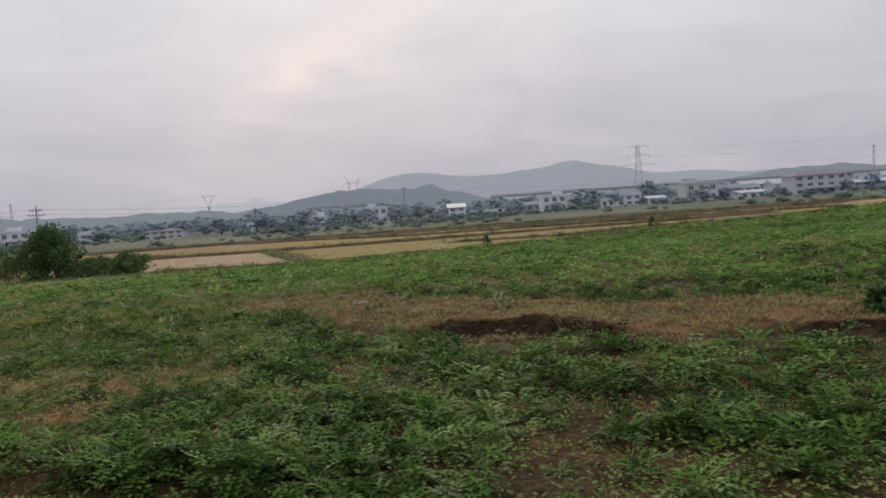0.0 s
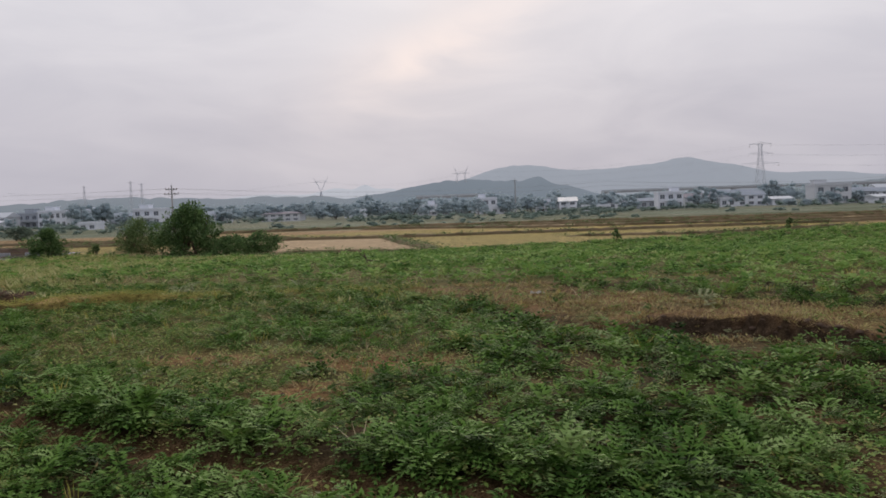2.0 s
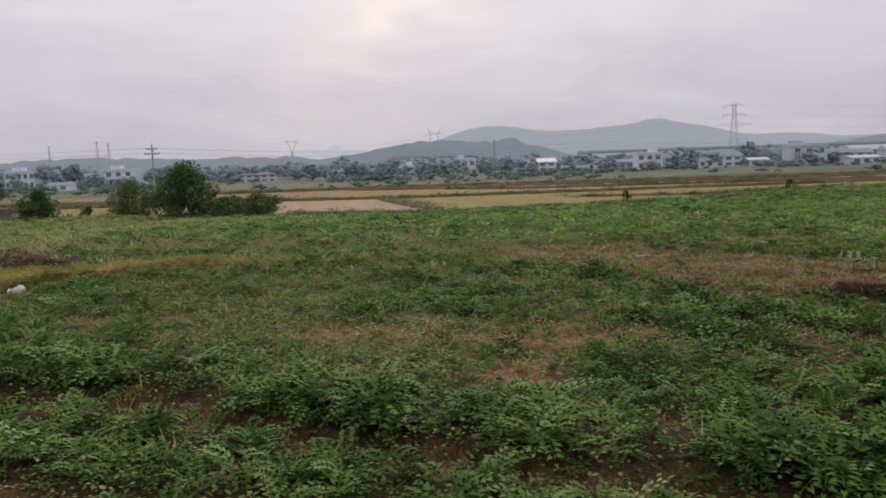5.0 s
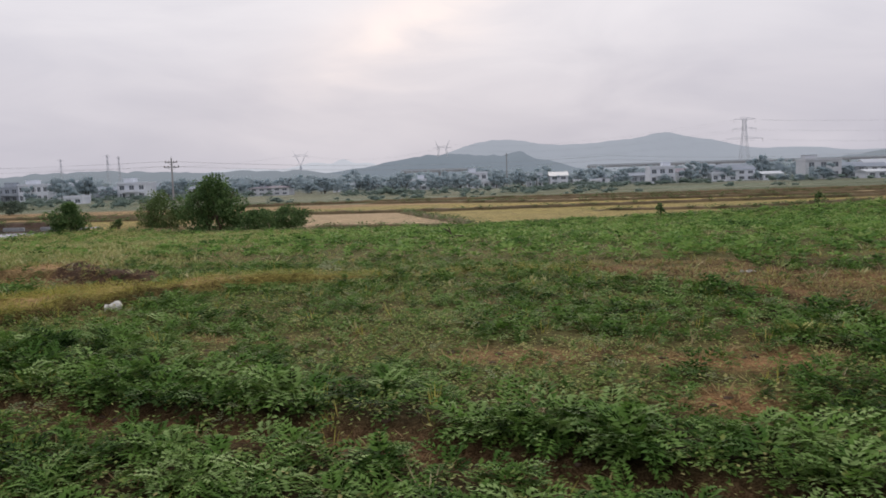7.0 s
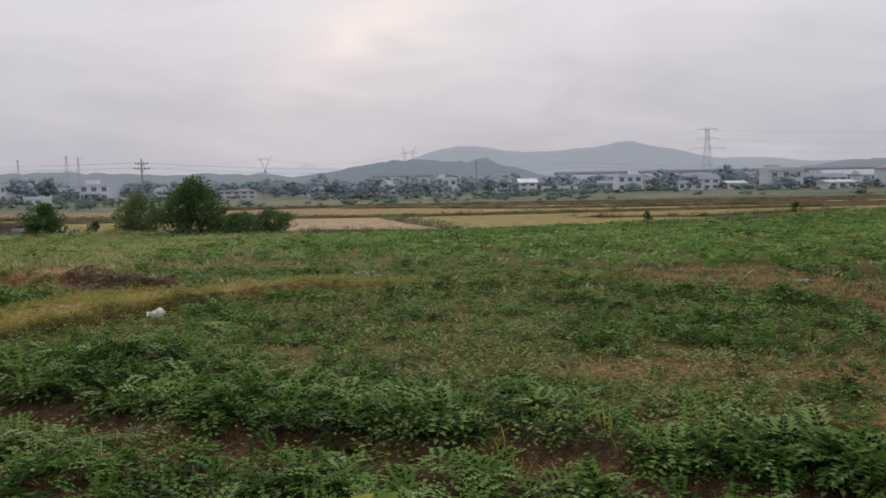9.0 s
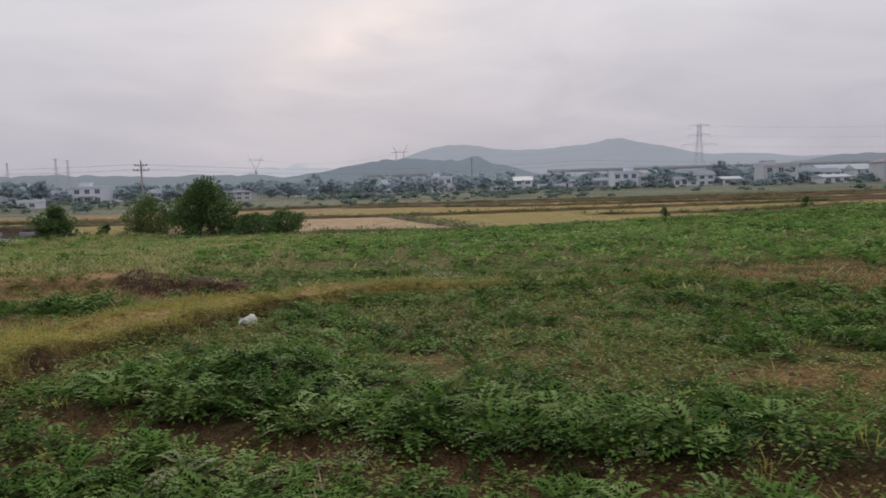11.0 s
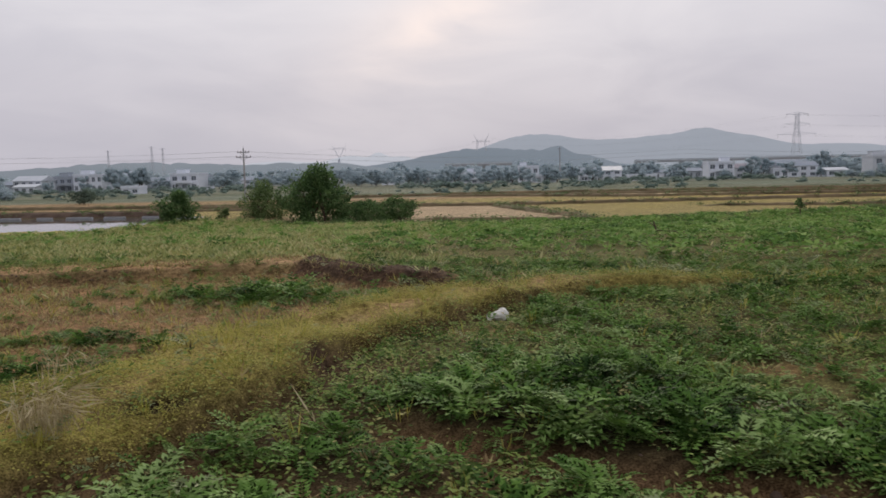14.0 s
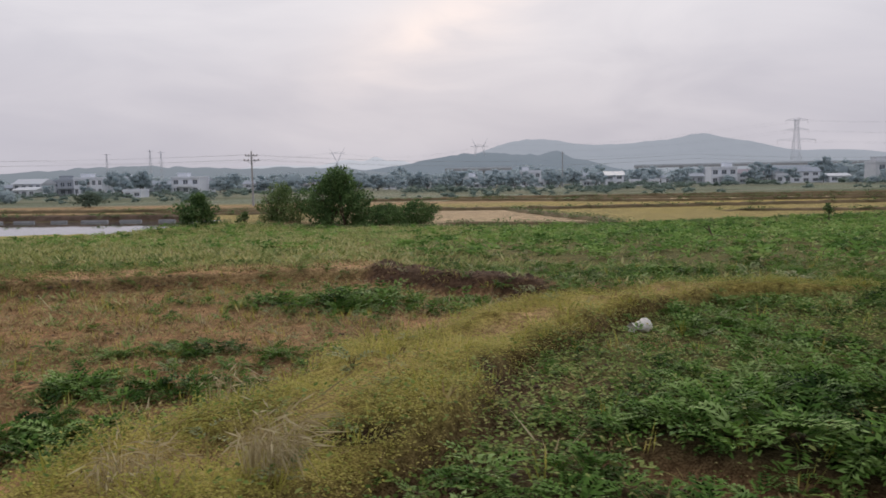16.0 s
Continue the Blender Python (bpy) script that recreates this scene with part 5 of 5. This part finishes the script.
tree("low_bush", -90.2, 130, 5.8, 2.3, 110, "dark scrubby bush beyond the pond", 1800, 0.34, 24, 0.1, HAZE_BUSH, category="bush")

utility_pole(-59.0, 126, -1.5, 7.5)
for k, (dx, zz) in enumerate(((-0.9, 6.95), (0.4, 6.95), (-1.15, 6.15), (1.15, 6.15))):
    wire_run([(-175 + dx, 118, zz + 2.5), (-59 + dx, 125.9, zz), (20 + dx, 160, zz - 0.6), (110 + dx, 200, zz)], 1.3, 0.012, "thin dark overhead wire sagging from the utility pole")

P = U
earth_bund([(-4.9 * P, 46.5 * P), (-8.2 * P, 56 * P), (-11.6 * P, 67.0 * P)], 1.5, 0.32, "brown turf bund along the stubble plot", 1)
earth_bund([(-46 * P, 71 * P), (-30 * P, 69.5 * P), (-11.6 * P, 67.4 * P), (8 * P, 70.5 * P), (40 * P, 76 * P)], 1.7, 0.36, "dark grassy bund across the tan fields", 2)
earth_bund([(-16 * P, 48.3 * P), (-10.5 * P, 46.6 * P), (-4.9 * P, 45.9 * P)], 1.1, 0.22, "weedy verge in front of the stubble plot", 3)
earth_bund([(-20 * P, 95.5 * P), (-11.5 * P, 93.8 * P), (2 * P, 84 * P), (50 * P, 82 * P)], 1.8, 0.4, "dark bund between the far plots", 4)
earth_bund([(4 * P, 60.5 * P), (14 * P, 58 * P), (30 * P, 67 * P)], 1.3, 0.26, "low brown bund between yellowed plots", 5)
earth_bund([(-30.2 * P, 47.9 * P), (-41 * P, 48.4 * P), (-68 * P, 50.5 * P)], 1.5, 0.42, "dark earth bank along the pond", 6, CLOD)


def pond_edge_slab(x, y, z, length, rz):
    """Weathered concrete slab set on edge along the water."""
    bm = bmesh.new()
    add_box(bm, -length / 2, length / 2, -0.10, 0.10, -0.45, 0.06)
    add_box(bm, -length / 2 + 0.05, length / 2 - 0.05, -0.14, 0.14, 0.063, 0.10)
    bmesh.ops.bevel(bm, geom=bm.edges[:], offset=0.02, segments=1, affect="EDGES")
    ob = part("pond_edge_slab", bm, CONCRETE)
    ob.matrix_basis = pose(x, y, z, 0, 0, rz)
    return tagged(ob, "weathered grey concrete slab edging the pond", "slab", "slabs along the pond")


for k in range(7):
    pond_edge_slab(-44.6 - 3.3 * k, 65.2 + 0.10 * k, -0.76, 1.5 + 0.5 * (k % 3), -2)
earth_bund([(-27 * P, 57 * P), (-46 * P, 60 * P), (-80 * P, 64 * P)], 1.4, 0.25, "low grassy bund beyond the pond", 10)
earth_bund([(-20 * P, 70.5 * P), (-46 * P, 74 * P), (-70 * P, 77 * P), (-95 * P, 80 * P)], 1.6, 0.42, "dark grassy bund across the brown fields", 7)
earth_bund([(-40 * P, 96 * P), (-12 * P, 104 * P), (30 * P, 101 * P), (70 * P, 104 * P)], 2.2, 0.5, "dark scrubby bund at the plain's far side", 8)
earth_bund([(-5 * P, 97 * P), (30 * P, 92 * P), (60 * P, 95 * P)], 1.6, 0.35, "pale-edged bund between far stubble strips", 9)

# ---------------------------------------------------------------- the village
house(-208.4, 290, 12.0, 5.6, 2, HAZED_CREAM_WALL, "gable", SHEET, 4, label="cream house under a pale metal gable roof")
house(-203.0, 280, 9.0, 2.4, 1, HAZED_PLASTER, "gable", SHEET, 3, label="low white shed with a pale gable roof")
house(-201.0, 304, 12.0, 4.6, 2, HAZED_GREY_WALL, "flat", None, 4, porch=True, label="grey flat-roofed house with a row of dark windows")
house(-189.0, 300, 12.4, 5.2, 2, HAZED_PLASTER, "flat", None, 5, label="white two-storey house with a parapet and window row")
house(-173.3, 300, 7.7, 4.6, 2, HAZED_PLASTER, "flat", None, 2, label="white narrow house beside a large tree")
house(-134.2, 230, 5.9, 0.4, 1, HAZED_PLASTER, "flat", None, 2, 5.0, label="small white flat-roofed hut at the field edge", base=-1.7)
house(-164.0, 310, 10.9, 4.0, 2, HAZED_GREY_WALL, "gable", HAZED_ROOF_GREY, 3, label="grey house with a tiled gable roof")
house(-143.4, 290, 11.5, 4.6, 2, HAZED_PLASTER, "flat", None, 3, porch=True, label="white two-storey house with pillared balcony")
house(-116.3, 290, 8.6, 3.3, 2, HAZED_PLASTER, "gable", HAZED_ROOF_GREY, 2, label="white house under a grey pitched roof")
house(-89.6, 290, 14.8, 2.2, 2, HAZED_CREAM_WALL, "hip", HAZED_ROOF_RED, 5, label="long cream house with a faded red roof")
house(-48.0, 330, 9.0, 2.9, 1, HAZED_GREY_WALL, "gable", HAZED_ROOF_GREY, 3, label="grey low house among far trees")
house(-38.0, 336, 8.0, 2.6, 2, HAZED_PLASTER, "flat", None, 3, label="small pale house far across the plain")
house(-30.0, 320, 9.0, 0.9, 1, HAZED_CREAM_WALL, "gable", HAZED_ROOF_GREY, 3, label="low cream outbuilding with a tiled roof")
house(-20.5, 324, 7.0, 0.8, 1, HAZED_PLASTER, "gable", HAZED_ROOF_RED, 2, label="low white outbuilding with a reddish roof")
house(-11.0, 320, 8.6, 4.6, 2, HAZED_PLASTER, "flat", None, 3, label="pale flat-roofed house half hidden by trees")
house(-4.5, 305, 8.0, 0.9, 1, HAZED_PLASTER, "flat", None, 3, label="low white shed in front of the trees")
house(13.4, 320, 7.7, 3.9, 2, HAZED_PLASTER, "gable", HAZED_ROOF_GREY, 2, porch=True, label="white house with a balcony beside dark trees")
house(22.6, 320, 7.2, 4.3, 2, HAZED_PLASTER, "gable", SHEET, 2, label="bright white gabled house")
house(33.3, 310, 10.9, 0.2, 1, HAZED_PLASTER, "flat", None, 4, 6.0, label="long low white wall-like shed")
house(55.0, 330, 9.5, 2.9, 1, HAZED_GREY_WALL, "gable", HAZED_ROOF_GREY, 3, label="grey house with a long tiled roof")
house(60.0, 300, 9.4, 4.4, 2, HAZED_PLASTER, "flat", None, 3, porch=True, label="white two-storey house with dark balcony openings")
house(73.1, 310, 11.0, 4.1, 2, HAZED_CREAM_WALL, "gable", HAZED_ROOF_RED, 3, porch=True, label="cream house with a reddish roof and balcony")
house(80.5, 296, 5.5, 1.4, 1, HAZED_PLASTER, "flat", None, 2, 6.0, label="small white annex beside the cream house")
house(91.0, 310, 13.5, 4.4, 2, HAZED_PLASTER, "gable", HAZED_ROOF_GREY, 4, label="wide white house under a grey roof")
house(101.0, 300, 7.4, 1.9, 1, HAZED_PLASTER, "gable", SHEET, 2, label="small white gabled outbuilding")
house(115.3, 290, 12.7, 5.2, 2, HAZED_CREAM_WALL, "flat", None, 3, label="large cream flat-roofed house with three dark windows")
house(128.5, 296, 9.0, 4.3, 2, HAZED_GREY_WALL, "gable", HAZED_ROOF_GREY, 3, label="grey house with a tiled roof")
house(139.0, 302, 10.0, 4.0, 2, HAZED_PLASTER, "gable", HAZED_ROOF_GREY, 3, label="white house with a shallow grey roof")
house(126.0, 270, 9.4, 1.6, 1, HAZED_PLASTER, "gable", SHEET, 3, label="low white outbuilding under pale sheeting")
house(145.4, 260, 18.7, 6.9, 3, HAZED_CREAM_WALL, "hip", HAZED_ROOF_RED, 5, porch=True, label="large three-storey cream house with red hip roof")
house(176.8, 280, 15.4, 2.8, 2, HAZED_GREY_WALL, "gable", SHEET, 5, label="long grey house under pale metal sheeting")
house(160.0, 330, 22.0, 5.6, 2, HAZED_GREY_WALL, "gable", SHEET, 6, label="long hall with a pale sheet-metal roof")
house(196.0, 300, 14.0, 3.2, 2, HAZED_PLASTER, "flat", None, 4, label="white flat-roofed house at the village's end")
house(100.0, 345, 26.0, 5.4, 1, HAZED_GREY_WALL, "gable", HAZED_ROOF_GREY, 6, label="long grey workshop hall behind the houses")

house(-222.0, 300, 10.0, 3.6, 2, HAZED_GREY_WALL, "gable", HAZED_ROOF_GREY, 3, label="grey gabled house at the village edge")
house(-152.5, 322, 8.0, 4.8, 2, HAZED_PLASTER, "gable", HAZED_ROOF_GREY, 2, label="white gabled house behind its neighbours")
house(-104.0, 320, 8.0, 3.0, 2, HAZED_GREY_WALL, "gable", HAZED_ROOF_GREY, 2, label="grey pitched-roof house among woods")
house(-70.0, 335, 9.0, 2.2, 1, HAZED_PLASTER, "gable", HAZED_ROOF_GREY, 3, label="low white house under a grey roof")
house(-58.0, 345, 7.0, 2.4, 1, HAZED_CREAM_WALL, "gable", HAZED_ROOF_RED, 2, label="small cream house under a reddish roof")
house(44.5, 335, 8.0, 2.4, 1, HAZED_PLASTER, "gable", HAZED_ROOF_GREY, 2, label="low white house between dark trees")
house(66.5, 335, 8.0, 4.8, 2, HAZED_GREY_WALL, "gable", HAZED_ROOF_GREY, 2, label="grey tall house behind the front row")
house(83.0, 335, 7.0, 4.2, 2, HAZED_PLASTER, "gable", HAZED_ROOF_GREY, 2, label="narrow white house behind the front row")
house(153.0, 300, 9.0, 5.0, 2, HAZED_PLASTER, "gable", SHEET, 3, label="white house with pale sheet roof behind the large house")
house(186.0, 330, 16.0, 4.8, 2, HAZED_GREY_WALL, "gable", SHEET, 4, label="grey hall with a pale metal roof")
viaduct(-66, -21, 520, 10.0, "pale elevated road at the foot of the hill")
viaduct(60, 420, 520, 9.6, "long grey railway viaduct behind the village", 28.0)

FAR_TREES = "far village trees"
for x, y, w, h, s in ((-167.4, 280, 13, 10.8, 1), (-160.9, 285, 11, 11.5, 2), (-132.4, 300, 15, 9.4, 3), (108.1, 330, 11, 11.5, 4), (-3.1, 300, 7.4, 7.4, 5), (5.9, 310, 6.8, 8.0, 6),
                      (15.6, 300, 3.8, 6.5, 7), (33.0, 330, 9.5, 7.4, 8), (40.5, 332, 9.0, 8.0, 9), (58.7, 360, 15, 8.4, 10), (-24.7, 340, 11, 6.6, 11), (-81.4, 420, 11, 13.0, 12),
                      (87.7, 250, 5.0, 3.0, 13), (93.1, 250, 4.4, 2.8, 14), (102, 262, 5.0, 3.2, 15), (110, 270, 6.0, 3.8, 16), (151.5, 250, 5.0, 5.6, 17), (135, 262, 4.6, 4.0, 18)):
    tree("tree", x, y, w, h, 200 + s, "hazy dark broadleaf tree among village houses", 2600, 0.060 * w ** 0.6, 30, 0.10, HAZED_VILLAGE_LEAF, -1.6, group=FAR_TREES)
rng_v = np.random.default_rng(64)
for k in range(66):
    x = -235 + 450 * (k + rng_v.random()) / 66
    y = 266 + 62 * rng_v.random()
    h = 4.0 + 5.2 * rng_v.random() ** 1.4
    tree("tree", x, y, h * (0.9 + 0.7 * rng_v.random()), h, 300 + k, "hazy grey-green tree between village houses", 1500, 0.19, 18, 0.08, HAZED_VILLAGE_LEAF, -1.6, group=FAR_TREES)
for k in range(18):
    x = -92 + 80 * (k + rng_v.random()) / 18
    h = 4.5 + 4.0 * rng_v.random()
    tree("tree", x, 284 + 30 * rng_v.random(), h * (1.0 + 0.7 * rng_v.random()), h, 420 + k, "hazy grey-green tree in the wood beside the village", 1500, 0.19, 18, 0.06, HAZED_VILLAGE_LEAF, -1.6, group=FAR_TREES)


def far_scrub():
    """Belts of scrub and woods on the plain."""
    r = np.random.default_rng(77)
    ball = [crown_mesh("scrub", r, 1.0, 0.9, 10, 150, 0.072, HAZED_FAR_LEAF, -0.05, True) for _ in range(5)]
    tmpl = []
    hearts = []
    for k in range(5):
        bm = bmesh.new()
        bmesh.ops.create_icosphere(bm, subdivisions=1, radius=0.24)
        for v in bm.verts:
            v.co *= 0.95 + 0.9 * noise.noise(v.co * 6.0 + Vector((k * 3.1, 0, 0)))
            v.co.z = v.co.z * 0.95 + 0.38
        hearts.append((np.array([v.co[:] for v in bm.verts]), np.array([[v.index for v in fc.verts] for fc in bm.faces])))
        bm.free()
    for me, (hv, hf) in zip(ball, hearts):
        v = np.zeros(len(me.vertices) * 3)
        me.vertices.foreach_get("co", v)
        tri = np.zeros(len(me.loops), int)
        me.loops.foreach_get("vertex_index", tri)
        v = v.reshape(-1, 3)
        tmpl.append((np.concatenate([v, hv]), np.concatenate([tri.reshape(-1, 3), hf + len(v)])))
    for name, n, x0, x1, y0, y1, s0, s1, keep, label in (
            ("scrub_belt", 430, -260, 260, 214, 292, 3.0, 7.0, 0.36, "hazy green scrub belt in front of the village"),
            ("wood_belt", 640, -420, 330, 335, 500, 10.0, 19.0, 0.28, "hazy grey-green woods behind the village"),
            ("scrub_belt", 300, -170, 210, 150, 228, 1.6, 5.0, 0.44, "low green scrub along the plain's bunds")):
        x, y = x0 + (x1 - x0) * r.random(n), y0 + (y1 - y0) * r.random(n)
        m = vnoise(x, y, 0.03, 2) > keep
        x, y = x[m], y[m]
        s = s0 + (s1 - s0) * r.random(len(x)) ** 1.6
        scatter(name, tmpl, x, y, np.full(len(x), -1.5), s, HAZED_FAR_LEAF if y0 > 300 else HAZED_SCRUB_LEAF, label, "woods", 31 + n, 0.72 if y0 > 300 else 0.50)


far_scrub()

# ---------------------------------------------------------------- power lines far off
big_pylon(176.1, 560, -3, 39.2, "tall grey lattice pylon with three crossarm levels", 0.11)
vee_pylon(-321.5, 1260, 8, 58.0, 27, "hazy V-headed lattice pylon on the low ridge")
portal_pylon(-74.8, 1120, 36, 60.0, "twin-mast pylon on the wooded hill", 22)
slim_mast(-353.3, 600, 0, 28.6, "slender hazy lattice mast beyond the village")
slim_mast(-417.0, 800, -1.6, 40.6, "slender hazy lattice mast on the horizon", 0.09)
slim_mast(-404.5, 800, -1.6, 38.5, "slender hazy lattice mast beside its twin", 0.09)
slim_mast(319.0, 500, 0, 25.5, "slender lattice mast behind the red-roofed house")
pole_far = empty("utility_pole", 1.0, 300, -1.6)
bm = bmesh.new()
add_strut(bm, (0, 0, -0.3), (0, 0, 13.7), 0.30, 0.20, 10)
part("post", bm, CONCRETE, pole_far)
bm = bmesh.new()
add_box(bm, -0.9, 0.9, -0.26, -0.20, 12.9, 13.05)
part("crossarm", bm, STEEL, pole_far)
tagged(pole_far, "tall plain concrete pole among the village trees", "utility pole")
for s in (-1, 1):
    for zz, reach in ((24.5, 12.5), (31.5, 8.0), (38.5, 7.4)):
        wire_run([(176 + s * reach, 560, zz), (520, 500 + s * 10, zz + 3)], 7.0, 0.022, "conductor sagging between lattice pylons")
        wire_run([(176 + s * reach, 560, zz), (-75 + s * 10, 1120, zz + 16)], 9.0, 0.022, "conductor running to the pylon on the hill")
for zz in (50.5, 52.0):
    wire_run([(-700, 1000, zz - 12), (-321.5, 1260, zz), (-74.8, 1120, zz - 2)], 12.0, 0.05, "far conductor strung above the low ridge")

# ---------------------------------------------------------------- near things
sack(-12.95, 14.85, 20)
straw_tuft(-16.42, 8.5, 0.40, 130, 1, "bleached dry straw tuft on the grassy path", 0.8, 0.40)
straw_tuft(-17.4, 8.4, 0.34, 90, 2, "thin pale straw tuft on the grassy path")
straw_tuft(-17.45, 10.3, 0.40, 30, 3, "thin bleached grass stalks by the path")
golden_shrub(-11.80, 4.05, 1.595, 5, 110, "roadside shrub with bright golden-yellow shoots", 0.17)
golden_shrub(-12.12, 4.08, 1.58, 6, 44, "roadside shrub with pale yellow-green shoots", 0.15, GOLD_PALE)
golden_shrub(-7.53, 2.12, 1.725, 7, 110, "roadside shrub with bright yellow shoots", 0.24)

tree("low_bush", 58.8, 95.0, 4.2, 0.9, 140, "dark flat heap of cut brush at the crop edge", 1200, 0.2, 20, 0.02, category="bush")
tree("low_bush", 9.75, 9.9, 0.95, 0.5, 141, "dark tangled shrub at the hummock's edge", 2600, 0.10, 24, 0.02, category="bush", stems=3)


def weed_plant(x, y, size, seed, mat, label, fronds=7):
    """A single weed standing out of the growth: short stems, feathered leaves."""
    r = np.random.default_rng(seed)
    t = empty("weed_plant", x, y, z_at(x, y) - 0.01, 360 * r.random())
    bm = bmesh.new()
    for k in range(3):
        az = 2.1 * k + r.random()
        add_strut(bm, (0, 0, -0.02), (math.cos(az) * size * 0.15, math.sin(az) * size * 0.15, size * 0.7), 0.006, 0.003, 5)
    part("stem", bm, BARK, t)
    v, f = pinnate_plant(r, fronds, 5, size * 0.9, size * 0.6, size * 0.9, size * 0.36, 0.20)
    mesh_part("foliage", raw_mesh("foliage", v, f, mat), t)
    return tagged(t, label, "weed")


weed_plant(3.70, 14.35, 0.42, 31, PALE, "pale sage-green tall weed on the brown hummock", 9)
weed_plant(4.15, 14.40, 0.36, 32, GREEN_WEED, "dark green weed beside a pale one")
weed_plant(-1.05, 11.10, 0.26, 33, GOLD_PALE, "yellowing weed clump on thin dry ground", 10)
weed_plant(-0.72, 11.25, 0.20, 34, GOLD_PALE, "small yellowing weed on thin dry ground", 8)
weed_plant(-9.35, 18.85, 0.40, 35, PALE, "pale weed standing above the green crop", 9)
weed_plant(-9.80, 20.60, 0.34, 36, PALE, "pale weed among far crop rows")
weed_plant(-8.63, 12.78, 0.22, 37, GOLD_PALE, "yellow-leaved weed lying among low crop", 8)
weed_plant(-16.50, 11.35, 0.24, 38, PALE, "pale sprig growing from the grassy path")
weed_plant(-11.60, 7.55, 0.34, 39, PALE, "pale feathered seedling in the bare furrow")
weed_plant(-12.60, 8.75, 0.26, 40, GREEN_WEED, "feathered green seedling in the bare furrow")
weed_plant(-14.95, 7.95, 0.28, 41, PALE, "pale feathered weed at the path's foot")
weed_plant(-6.40, 20.40, 0.40, 42, PALE, "bleached arching weed in the green crop", 5)


def plastic_scrap(x, y, rz):
    """Torn strip of white film, crumpled on the ground."""
    bm = bmesh.new()
    rows = []
    for i in range(9):
        u = i / 8 - 0.5
        rows.append([bm.verts.new((u * 0.36, k * 0.05 * (1 - 1.2 * u * u) + 0.01 * math.sin(9 * u), 0.03 + 0.025 * math.sin(11 * u + 1.5 * k) + 0.03 * (1 - abs(k)))) for k in (-1, 0, 1)])
    for a, b in zip(rows, rows[1:]):
        for k in range(2):
            bm.faces.new((a[k], b[k], b[k + 1], a[k + 1]))
    bmesh.ops.solidify(bm, geom=bm.faces[:], thickness=0.006)
    ob = part("plastic_scrap", bm, SACK)
    ob.matrix_basis = pose(x, y, z_at(x, y) + 0.03, 0, 0, rz)
    return tagged(ob, "torn white plastic scrap on brown dry grass", "litter")


plastic_scrap(0.48, 17.9, 12)
branch = empty("broken_branch", -7.1, 34.7, z_at(-7.1, 34.7))
bm = bmesh.new()
add_strut(bm, (0, 0, -0.05), (-0.22, 0.05, 0.62), 0.045, 0.03, 7)
add_strut(bm, (-0.10, 0.02, 0.25), (0.75, 0.1, 0.18), 0.04, 0.02, 7)
add_strut(bm, (-0.16, 0.03, 0.42), (-0.45, -0.1, 0.60), 0.03, 0.015, 6)
part("limb", bm, BARK, branch)
tagged(branch, "dark broken branch sticking out of the crop", "branch")

# ---------------------------------------------------------------- growth
crop_all()
weeds_all()
